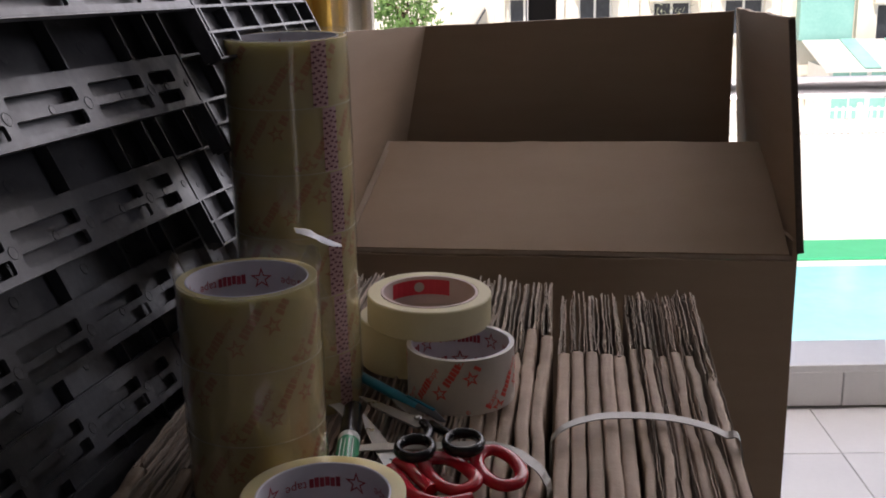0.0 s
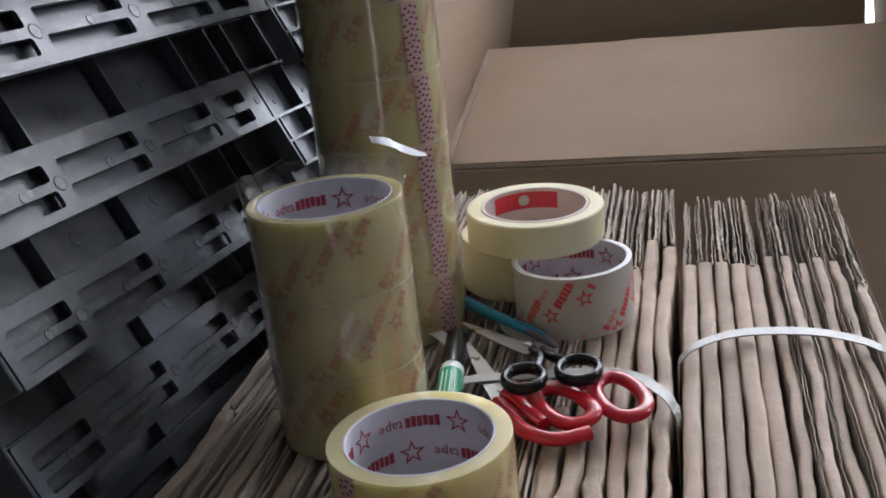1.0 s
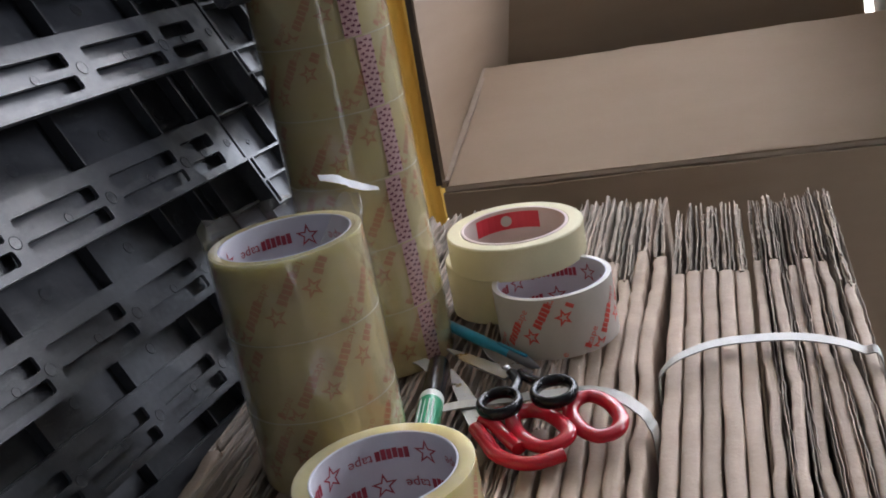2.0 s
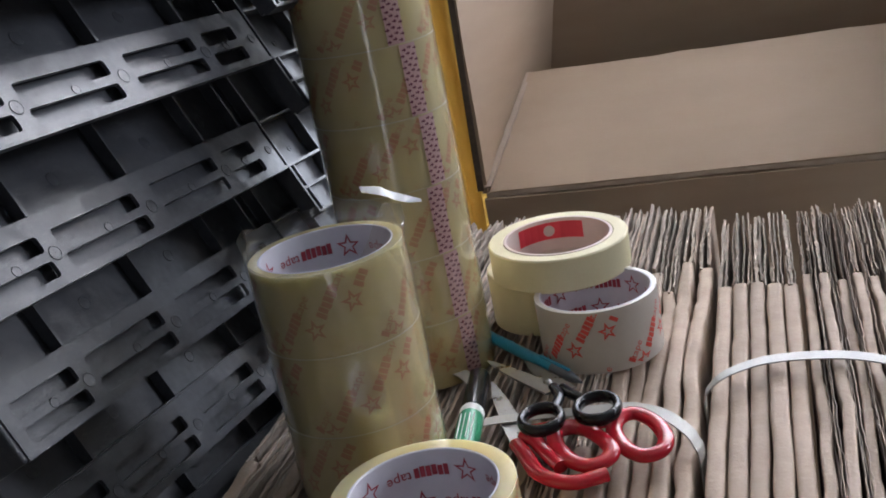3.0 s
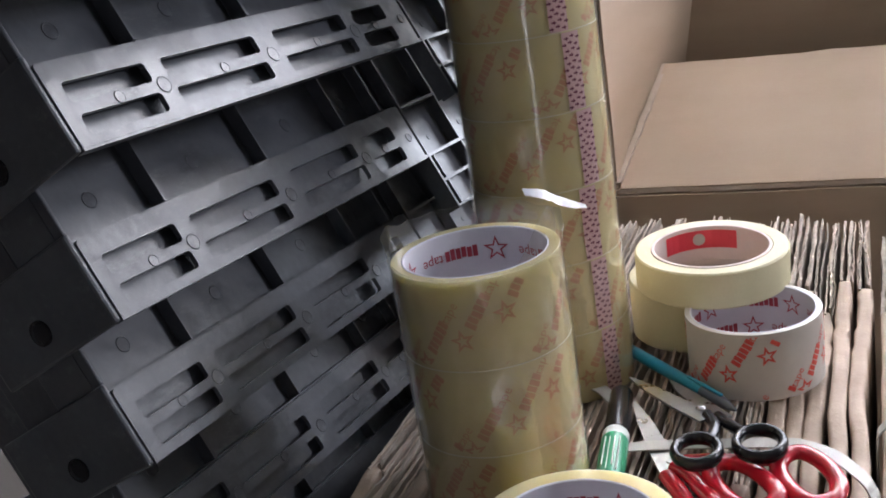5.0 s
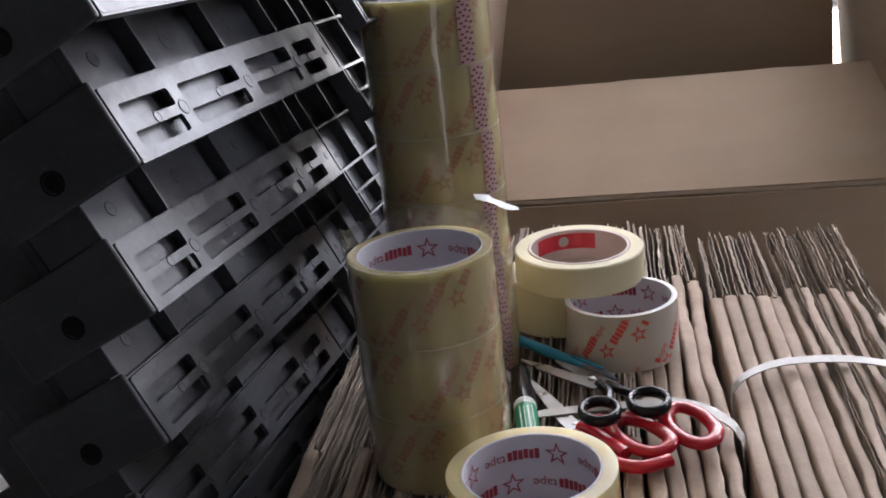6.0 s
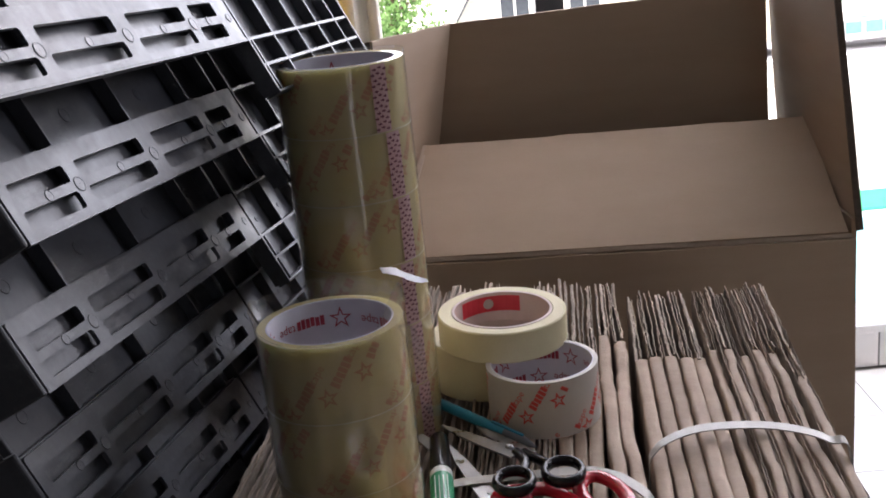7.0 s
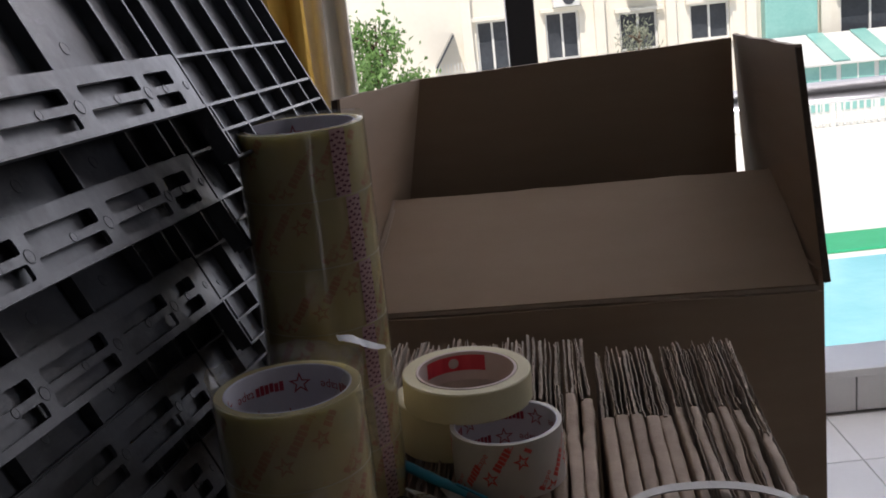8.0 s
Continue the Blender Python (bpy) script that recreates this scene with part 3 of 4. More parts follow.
def slab(name, corners, label="", mat=None, th=TH, fine=10):
    """A board through four corners (two below, two above), slightly warped."""
    bm = bmesh.new()
    a, b, c, d = (Vector(q) for q in corners)
    nrm = (b - a).cross(d - a).normalized()
    rows = []
    for i in range(fine + 1):
        f = i / fine
        rows.append([])
        for j in range(fine + 1):
            g = j / fine
            p = a.lerp(b, f).lerp(d.lerp(c, f), g)
            p = p + nrm * 0.0016 * noise.noise(p * 9) * (0 if j == 0 else 1)
            if j == fine:
                p = p + (d - a).normalized() * 0.0022 * noise.noise(p * 55)
            rows[-1].append(bm.verts.new(p))
    for i in range(fine):
        for j in range(fine):
            bm.faces.new((rows[i][j], rows[i + 1][j], rows[i + 1][j + 1], rows[i][j + 1]))
    back = [[bm.verts.new(v.co + nrm * th) for v in row] for row in rows]
    for i in range(fine):
        for j in range(fine):
            bm.faces.new((back[i][j], back[i][j + 1], back[i + 1][j + 1], back[i + 1][j]))
    rim = [(i, 0) for i in range(fine)] + [(fine, j) for j in range(fine)] + [(i, fine) for i in range(fine, 0, -1)] + [(0, j) for j in range(fine, 0, -1)]
    for (i, j), (k, l) in zip(rim, rim[1:] + rim[:1]):
        bm.faces.new((rows[i][j], back[i][j], back[k][l], rows[k][l]))
    bmesh.ops.recalc_face_normals(bm, faces=bm.faces)
    if bm.calc_volume(signed=True) < 0:
        bmesh.ops.reverse_faces(bm, faces=bm.faces)
    bmesh.ops.translate(bm, verts=bm.verts, vec=(0, 0, -FLOOR))
    return part(name, bm, mat or KRAFT, carton, label, True)


slab("front_wall", [(BX0, BY0, FLOOR), (BX1, BY0, FLOOR), (BX1, BY0, -0.0252), (BX0, BY0, -0.0062)])
slab("back_wall", [(BX0, BY1, FLOOR), (BX1, BY1, FLOOR), (BX1, BY1, -0.004), (BX0, BY1, -0.004)])
slab("side_wall", [(BX0, BY0 + 0.007, FLOOR), (BX0, BY1 - 0.007, FLOOR), (BX0, BY1 - 0.007, -0.004), (BX0, BY0 + 0.007, -0.004)])
slab("side_wall", [(BX1, BY0 + 0.007, FLOOR), (BX1, BY1 - 0.007, FLOOR), (BX1, BY1 - 0.007, -0.004), (BX1, BY0 + 0.007, -0.004)])
slab("front_flap", [(BX0 + 0.006, BY0 + 0.002, -0.0045), (BX1 - 0.006, BY0 + 0.002, -0.0230), (0.538, 0.772, 0.076), (0.048, 0.774, 0.084)], "pale brown flap tilted back", fine=16)
slab("side_flap", [(BX0 - 0.002, BY0, 0.0), (BX0 + 0.045, BY1 - 0.004, 0.0), (0.090, 0.901, 0.228), (0.002, 0.584, 0.250)], "upright side flap")
slab("back_flap", [(BX0 - 0.01, BY1, 0.0), (BX1 - 0.006, BY1, 0.0), (0.524, 0.904, 0.240), (0.082, 0.904, 0.228)], "upright back flap in shade")
slab("side_flap", [(BX1 + 0.004, BY0 - 0.004, -0.016), (BX1 + 0.011, BY1 + 0.004, -0.006), (0.529, 0.91, 0.243), (0.511, 0.588, 0.255)], "upright side flap")
for z in (-0.0022, -0.0095):
    crease = ribbon([(BX0 + 0.004 + 0.0525 * i, BY0 - 0.0015, z - 0.00193 * i + 0.0012 * noise.noise(Vector((i * 0.7, z * 90, 0)))) for i in range(11)], (0, 0.4, 1), 0.0048, 0.0016)
    bmesh.ops.translate(crease, verts=crease.verts, vec=(0, 0, -FLOOR))
    part("fold_crease", crease, KRAFT_PALE, carton, "pressed fold line", True)
for name, mat, label, pts, w, dirn in (("cut_edge", BOARD_EDGE, "dark cut board edge", [(-0.003 + 0.0005 * i, 0.5775 + 0.0006 * i, 0.004 + 0.0245 * i) for i in range(11)], 0.0065, (1, 0, 0)),
                                       ("torn_edge", KRAFT_PALE, "frayed pale paper edge", [(0.005 + 0.0043 * i + 0.0015 * noise.noise(Vector((i * 0.9, 0, 0))), 0.578 + 0.0196 * i, 0.007 + 0.0082 * i) for i in range(11)], 0.007, (1, 0, 0))):
    strip = ribbon(pts, dirn, w, 0.003)
    bmesh.ops.translate(strip, verts=strip.verts, vec=(0, 0, -FLOOR))
    part(name, strip, mat, carton, label, True)
seam = ribbon([(0.100 + 0.0004 * i, 0.9025, 0.215 - 0.019 * i - FLOOR) for i in range(11)], (1, 0, 0), 0.0035, 0.0016)
part("fold_crease", seam, KRAFT, carton, "pressed fold line", True)
edge = ribbon([(0.5125 + 0.0025 * i, 0.5845 - 0.0008 * i, 0.2545 - 0.0270 * i - FLOOR) for i in range(11)], (0, 1, 0), 0.004, 0.007)
part("cut_edge", edge, BOARD_EDGE, carton, "dark cut board edge")

# ---------------------------------------------------------------- bundles of flattened cartons
TURN = pose(0, 0, 0, 0, 0, -5.7)


def flat_carton(a, thick, y0, ysplit, y1, ragged, rnd, group, fold_label, crush=1.0):
    """One flattened carton standing on edge: a rounded fold in front, torn sheet edges behind."""
    t = thing("flattened_carton", TURN @ Matrix.Translation((a, 0, FLOOR)), fold_label, "carton", group)
    h = -FLOOR
    top = rnd.uniform(-0.004, 0.0025)
    if ysplit > y0 + 0.02:
        bm = bmesh.new()
        n, rows = 60, []
        for i in range(n + 1):
            f = i / n
            y = y0 + (ysplit - y0) * f
            wob = crush * (0.0013 * noise.noise(Vector((a * 40, y * 10, 3))) + 0.0007 * noise.noise(Vector((a * 40, y * 60, 7))))
            zz = h + top + crush * (0.0018 * noise.noise(Vector((a * 30, y * 11, 9))) + 0.0006 * noise.noise(Vector((a * 30, y * 75, 1)))) - 0.001
            r = thick * 0.5 * (1 - 0.10 * crush * abs(noise.noise(Vector((a * 50, y * 24, 15)))) - 0.05 * crush * abs(noise.noise(Vector((a * 50, y * 95, 16)))))
            arch = [math.pi * k / 10 for k in range(11)]
            prof = [(-r * 0.97, -h), (-r * 0.97, -0.012)] + [(-r * 0.97 * math.copysign(abs(math.cos(q)) ** 0.72, math.cos(q)), r * 0.62 * (math.sin(q) ** 0.6 - 1)) for q in arch[1:-1]] + [(r * 0.97, -0.012), (r * 0.97, -h)]
            rows.append([bm.verts.new((px + wob, y, max(zz + pz, 0.0))) for px, pz in prof])
        for p, q in zip(rows, rows[1:]):
            for k in range(len(prof) - 1):
                bm.faces.new((p[k], q[k], q[k + 1], p[k + 1]))
        bm.faces.new(rows[0]), bm.faces.new(rows[-1])
        bmesh.ops.recalc_face_normals(bm, faces=bm.faces)
        part("folded_panel", bm, KRAFT_PALE, t, "", True)
    sheets = 5 if ragged else 4
    for s in range(sheets):
        start = ysplit + rnd.uniform(-0.006, 0.006) if ysplit > y0 + 0.02 else y0
        bm = bmesh.new()
        n = 120
        x = -thick / 2 + thick * (s + 0.5) / sheets
        lean, tall, stout = rnd.uniform(-0.0012, 0.0012), rnd.uniform(-0.0035, 0.0015), rnd.choice((0.16, 0.22, 0.30, 0.42))
        pair, own = a * 91 + (s // 2) * 17.3, a * 91 + s * 13.1
        rows = []
        for i in range(n + 1):
            y = start + (y1 + rnd.uniform(-0.002, 0.002) - start) * i / n
            wob = 0.0008 * noise.noise(Vector((pair, y * 9, 0))) + 0.0004 * noise.noise(Vector((own, y * 60, 5))) + 0.0003 * noise.noise(Vector((own, y * 230, 5))) + lean
            rise = min(max((y - 0.27) / 0.12, 0.0), 1.0)
            torn = max(noise.noise(Vector((own, y * 26, 21))) - 0.18, 0.0)
            zz = h + top + tall + 0.005 * rise + 0.004 * noise.noise(Vector((pair, y * 8, 2))) + 0.0012 * noise.noise(Vector((own, y * 60, 4))) + 0.0008 * noise.noise(Vector((own, y * 260, 4))) - 0.008 * torn
            w = thick / sheets * stout * (1 + 0.5 * noise.noise(Vector((own, y * 34, 8))))
            tip = 0.0018 * noise.noise(Vector((pair, y * 16, 11))) + 0.0008 * noise.noise(Vector((own, y * 110, 12)))
            rows.append([bm.verts.new((x + wob * k + tip * c - w, y, q)) for k, c, q in ((0, 0, 0.0), (1, 0, zz - 0.012), (1.5, 1, zz))] + [bm.verts.new((x + wob * k + tip * c + w, y, q)) for k, c, q in ((1.5, 1, zz - 0.0006), (1, 0, zz - 0.012), (0, 0, 0.0))])
        for p, q in zip(rows, rows[1:]):
            for k in range(5):
                bm.faces.new((p[k], q[k], q[k + 1], p[k + 1]))
        bm.faces.new(rows[0]), bm.faces.new(rows[-1])
        bmesh.ops.recalc_face_normals(bm, faces=bm.faces)
        part("torn_sheet", bm, KRAFT_TORN if (s * 2 + int(a * 500)) % 5 < 3 else KRAFT_PALE, t, "frayed board edge")
    return t


rnd = random.Random(11)
PITCH = 0.0121
for i in range(24):
    a = -0.097 + PITCH * (i + 0.5)
    folded = i >= 19
    flat_carton(a, PITCH * 0.96, -0.42, 0.30 + rnd.uniform(-0.035, 0.025) if folded else (-0.42 if i % 3 else 0.02), 0.452 + rnd.uniform(-0.008, 0.006), not folded, rnd, "left carton bundle",
                "flattened brown carton standing on edge in a strapped bundle", 3.0)
for i in range(11):
    a = 0.1995 + PITCH * (i + 0.5)
    worn = i >= 5
    flat_carton(a, PITCH * (0.66 if worn else 0.96), -0.42, (0.262 if i < 10 else 0.20) + rnd.uniform(-0.012, 0.012), 0.408 + rnd.uniform(-0.008, 0.004), worn, rnd, "right carton bundle",
                "flattened brown carton with folded top in a strapped bundle", 2.6 if worn else 1.2)
    if worn:
        flat_carton(a + PITCH * 0.48, PITCH * 0.30, -0.42, -0.42, 0.406 + rnd.uniform(-0.008, 0.004), False, rnd, "right carton bundle",
                    "thin torn brown carton sheet standing in a strapped bundle")

band = [(0.2035, 0.055, -0.16), (0.2038, 0.056, -0.02), (0.2085, 0.062, 0.0045), (0.235, 0.079, 0.0085), (0.268, 0.084, 0.008), (0.302, 0.076, 0.0075), (0.328, 0.055, 0.006), (0.3375, 0.035, -0.004), (0.339, 0.028, -0.16)]
single("strapping_band", ribbon(spline(band, 8), (0.15, 1, 0), 0.011, 0.0009), STRAP, "pale plastic strapping band round the cartons", "strap", smooth=True)
band = [(0.053, 0.0325, 0.0072), (0.0645, 0.0335, 0.0085), (0.081, 0.0352, 0.009), (0.12, 0.039, 0.0075), (0.154, 0.0363, 0.009), (0.165, 0.0324, 0.0092), (0.1775, 0.0236, 0.009), (0.187, 0.0125, 0.0075), (0.1955, -0.002, 0.003), (0.1985, -0.008, -0.02), (0.199, -0.010, -0.16)]
single("strapping_band", ribbon(spline(band, 8), (0.35, 1, 0), 0.011, 0.0009), STRAP, "pale plastic strapping band under the scissors", "strap", smooth=True)
band = [(-0.01, 0.108, 0.008), (0.008, 0.114, 0.009), (0.0222, 0.1165, 0.0098), (0.0319, 0.1155, 0.0098), (0.0426, 0.1085, 0.009), (0.0521, 0.0965, 0.006)]
single("strapping_band", ribbon(spline(band, 8), (0.35, 1, 0), 0.011, 0.0009), STRAP, "pale plastic strapping band beside the marker", "strap", smooth=True)


# ---------------------------------------------------------------- printing wrapped on rolls
def star_polys(c, r, turn, w=0.34):
    pts = [(r * (1 if k % 2 == 0 else 0.40), turn + k * math.pi / 5) for k in range(10)]
    at = lambda q, f: (c[0] + q[0] * f * math.cos(q[1]), c[1] + q[0] * f * math.sin(q[1]))
    out = []
    for k in range(10):
        p, q = pts[k], pts[(k + 1) % 10]
        out.append([at(p, 1), at(q, 1), at(q, 1 - w), at(p, 1 - w)])
    return out


def bar_polys(c, length, height, turn, blocks):
    out = []
    ca, sa = math.cos(turn), math.sin(turn)
    step = length / blocks
    for k in range(blocks):
        x0, x1 = -length / 2 + k * step, -length / 2 + (k + 0.84) * step
        lo, hi = -height / 2 * (1, 0.8, 1, 0.9)[k % 4], height / 2 * (1, 1, 0.85, 1)[k % 4]
        q = [(x0, lo), (x1, lo), (x1, hi), (x0, hi)]
        out.append([(c[0] + ca * x - sa * y, c[1] + sa * x + ca * y) for x, y in q])
    return out


WORDS = {}


def word_outline(word):
    """The outlines of a word in the built-in font as flat pieces, at size 1."""
    if word in WORDS:
        return WORDS[word]
    cu = bpy.data.curves.new("word", "FONT")
    cu.body, cu.size, cu.align_x, cu.align_y = word, 1.0, "CENTER", "CENTER"
    cu.resolution_u = 2
    ob = new("word", cu)
    bpy.context.view_layer.update()
    me = ob.to_mesh()
    WORDS[word] = [[tuple(me.vertices[i].co[:2]) for i in p.vertices] for p in me.polygons]
    ob.to_mesh_clear()
    bpy.data.objects.remove(ob)
    bpy.data.curves.remove(cu)
    return WORDS[word]


def word_polys(word, c, size, turn):
    ca, sa = math.cos(turn) * size, math.sin(turn) * size
    return [[(c[0] + ca * x - sa * y, c[1] + sa * x + ca * y) for x, y in p] for p in word_outline(word)]


def wrap_print(polys, r, h0, h1, start=0.0, inside=False):
    bm = bmesh.new()
    for poly in polys:
        if any(q[1] < h0 or q[1] > h1 for q in poly):
            continue
        vs = []
        for a, z in poly:
            t = start + (-a if inside else a) / r
            vs.append(bm.verts.new((r * math.cos(t), r * math.sin(t), z)))
        bm.faces.new(vs)
    return bm


def outer_print(r, seed=0):
    """Slanted word bars with stars, repeated round the roll."""
    rr = random.Random(seed)
    polys, around = [], 2 * math.pi * r
    n = int(around / 0.0235)
    slant = 1.0
    ca, sa = math.cos(slant), math.sin(slant)
    for i in range(n):
        a0 = around * i / n
        for lap in (-1, 0, 1):
            z0 = 0.004 + 0.013 * (i % 3) + lap * 0.047 + rr.uniform(-0.001, 0.001)
            polys += star_polys((a0, z0), 0.0070, 0.5, 0.5)
            polys += bar_polys((a0 + 0.0185 * ca, z0 + 0.0185 * sa), 0.0205, 0.0062, slant, 6)
            polys += word_polys("tape", (a0 + 0.0345 * ca, z0 + 0.0345 * sa), 0.0075, slant)
    return polys


def inner_print(h, r):
    polys, around = [], 2 * math.pi * r
    for i in range(8):
        a0 = around * i / 8
        z0 = h * (0.74 if i % 2 == 0 else 0.34)
        polys += star_polys((a0, z0), 0.0078, math.pi / 2)
        polys += bar_polys((a0 - 0.0205, z0), 0.0195, 0.0066, math.pi, 6)
        polys += word_polys("tape", (a0 - 0.0385, z0 - 0.001), 0.0085, math.pi)
    return polys


R_CORE = 0.038


def tape_roll(owner, z, r, h, outer_mat, print_mat, seed, is_part, with_core=True, turn=0.0):
    """A roll on its owner: wound tape, paper core and the printing."""
    rt = R_CORE + 0.0015
    wound = ring(rt - 0.0002, r, z + 0.0001, z + h - 0.0001, 0.00015)
    body = part("wound_tape", wound, outer_mat, owner, "", True)
    bm = wrap_print(outer_print(r, seed), r + 0.00025, 0.001, h - 0.001, turn)
    bmesh.ops.translate(bm, verts=bm.verts, vec=(0, 0, z))
    part("printing", bm, print_mat, body if is_part else owner, "slanted red star and lettering print")["kind"] = "stuff"
    if is_part and z > 0.01:
        part("lit_edge_ring", ring(r - 0.001, r + 0.0003, z - 0.0003, z + 0.0003, 0.0001), SEAM_GLINT, body, "pale ring painting the lit edge between rolls", True)
    if with_core:
        core = part("core", ring(R_CORE, rt, z, z + h, 0.0004), CORE, body if is_part else owner, "white paper core", True)
        bm = wrap_print(inner_print(h, R_CORE), R_CORE - 0.0003, 0.0005, h - 0.0005, turn + 0.5, True)
        bmesh.ops.translate(bm, verts=bm.verts, vec=(0, 0, z))
        part("core_printing", bm, DARK_PRINT, body if is_part else owner, "dark red star and lettering print")["kind"] = "stuff"
    return body


def arrow_strip(owner, r, z0, h, seed, center, width=0.0125):
    """A tear strip with printed arrows down one roll of a wrapped tower."""
    n = 10
    bm = bmesh.new()
    rows = []
    for i in range(n + 1):
        t = center + (i / n - 0.5) * width / r
        rows.append([bm.verts.new((r * math.cos(t), r * math.sin(t), z)) for z in (z0, z0 + h)])
    for p, q in zip(rows, rows[1:]):
        bm.faces.new((p[0], q[0], q[1], p[1]))
    strip = part("tear_strip", bm, PINK_STRIP, owner, "pink tear strip")
    polys = []
    for k in range(int(h / 0.0037)):
        for j in range(3):
            x, zc = -0.0042 + 0.0042 * j + (0.0009 if k % 2 else -0.0009), 0.002 + 0.0037 * k + 0.0012 * (j % 2)
            if zc > h - 0.002:
                continue
            polys.append([(x - 0.0015, zc - 0.0005), (x + 0.0003, zc - 0.0005), (x + 0.0003, zc + 0.0005), (x - 0.0015, zc + 0.0005)])
            polys.append([(x + 0.0001, zc - 0.0013), (x + 0.0018, zc), (x + 0.0001, zc + 0.0013)])
    bm = wrap_print(polys, r + 0.0002, 0, h, center)
    bmesh.ops.translate(bm, verts=bm.verts, vec=(0, 0, z0))
    part("arrows", bm, ARROW, strip, "small dark purple arrows")["kind"] = "stuff"


def film_sleeve(owner, r, h, lift, seed, flare=-0.1):
    """Clear film round a stack; lift(angle) tells how far it stands above the top."""
    bm = bmesh.new()
    n, m, rows = 96, 14, []
    for i in range(n):
        t = 2 * math.pi * i / n
        up = lift(t)
        col = []
        for j in range(m + 1):
            f = j / m
            z = 0.001 + (h + up - 0.001) * f
            rr = r + 0.0006 * noise.noise(Vector((math.cos(t) * 3, math.sin(t) * 3, z * 40 + seed)))
            if z > h:
                rr += (z - h) * flare - 0.0014 * noise.noise(Vector((math.cos(t) * 5, math.sin(t) * 5, z * 90 + seed)))
            col.append(bm.verts.new((rr * math.cos(t), rr * math.sin(t), z)))
        rows.append(col)
    for i in range(n):
        p, q = rows[i], rows[(i + 1) % n]
        for j in range(m):
            bm.faces.new((p[j], q[j], q[j + 1], p[j + 1]))
    edge = sweep([c[-1].co.copy() for c in rows], 0.00013, 5, True)
    film = part("film", bm, FILM, owner, "clear shrink film", True)
    film.visible_shadow = False
    part("film_edge", edge, FILM, film, "thin bright cut edge of the film", True)
    return film


def crumpled_band(line, up, wide, crush, seed):
    """A torn strip of film along a line, creased across and uneven at both edges."""
    bm = bmesh.new()
    pts, u, rows = spline(line, 8), Vector(up).normalized(), []
    for i, p in enumerate(pts):
        f = i / (len(pts) - 1)
        half = wide * (0.35 + 0.65 * math.sin(math.pi * min(f * 0.8 + 0.15, 1.0))) * (1 + 0.35 * noise.noise(Vector((i * 0.5, seed, 0)))) / 2
        row = []
        for j in range(6):
            g = j / 5 * 2 - 1
            q = p + u * half * g
            row.append(bm.verts.new(q + Vector((noise.noise(q * 150 + Vector((seed, 0, 0))), noise.noise(q * 150 + Vector((0, seed, 0))), 0.4 * noise.noise(q * 210))) * crush))
        rows.append(row)
    for p, q in zip(rows, rows[1:]):
        for j in range(5):
            bm.faces.new((p[j], q[j], q[j + 1], p[j + 1]))
    bmesh.ops.solidify(bm, geom=bm.faces[:], thickness=0.0003)
    bmesh.ops.recalc_face_normals(bm, faces=bm.faces)
    return bm


bump = lambda t, c, w: math.exp(-(math.atan2(math.sin(t - c), math.cos(t - c)) / w) ** 2)

stack = thing("tape_stack", (0.004, -0.002, 0.001), "three clear yellowish packing tape rolls in torn film", "tape stack")
for k in range(3):
    tape_roll(stack, 0.049 * k, 0.0450, 0.049, TAPE, TAPE_PRINT, 5 + k, True, True, 1.98 + 1.1 * k)
film_sleeve(stack, 0.0461, 0.147, lambda t: 0.0012 + 0.013 * bump(t, 3.2, 0.4) + 0.010 * bump(t, 2.4, 0.5) + 0.012 * bump(t, 1.5, 0.5) + 0.026 * bump(t, -0.45, 0.28) + 0.012 * bump(t, 0.5, 0.5) + 0.0006 * math.sin(7 * t) + 0.0005 * math.sin(17 * t + 1), 1, 0.15)
tail = crumpled_band([(0.046, -0.019, 0.148), (0.0505, -0.016, 0.135), (0.053, -0.013, 0.120), (0.0545, -0.010, 0.103)], (0.75, 0.65, 0.1), 0.011, 0.0012, 8)
part("film_tail", tail, FILM, stack, "loose hanging film end", True)


flap = crumpled_band([(0.038, -0.036, 0.1875), (0.046, -0.029, 0.1835), (0.054, -0.020, 0.176), (0.063, -0.010, 0.170)], (-0.33, 0.71, 0.60), 0.0062, 0.0006, 3)
part("film_fold", flap, FILM_GLINT, stack, "crumpled film edge, coloured white for its glint", True)

tower = thing("tape_tower", (0.0145, 0.146, 0.001), "tall tower of six clear tape rolls in shrink film", "tape stack")
for k in range(6):
    tape_roll(tower, 0.0476 * k, 0.0452, 0.0476, TAPE, TAPE_PRINT, 20 + k, True, True, 0.9 * k)
    arrow_strip(tower, 0.0458, 0.0476 * k + 0.0006, 0.0464, k, (-0.66, -0.70, -0.75, -0.65, -0.74, -0.89)[k])
film_sleeve(tower, 0.0464, 0.2856, lambda t: 0.0015 + 0.0025 * bump(t, 0.4, 0.8), 5)

roll = thing("tape_roll", (0.060, -0.105, 0.002), "single clear yellowish packing tape roll on the cartons", "tape roll")
tape_roll(roll, 0, 0.048, 0.047, TAPE, TAPE_PRINT, 41, False, True, 0.64)
arrow_strip(roll, 0.0484, 0.0, 0.047, 9, -2.3)
roll = thing("tape_roll", (0.1395, 0.142, 0.002), "thin white tape roll printed with red stars", "tape roll")
tape_roll(roll, 0, 0.0425, 0.045, WHITE_TAPE, RED_PRINT, 43, False, True, 0.35)


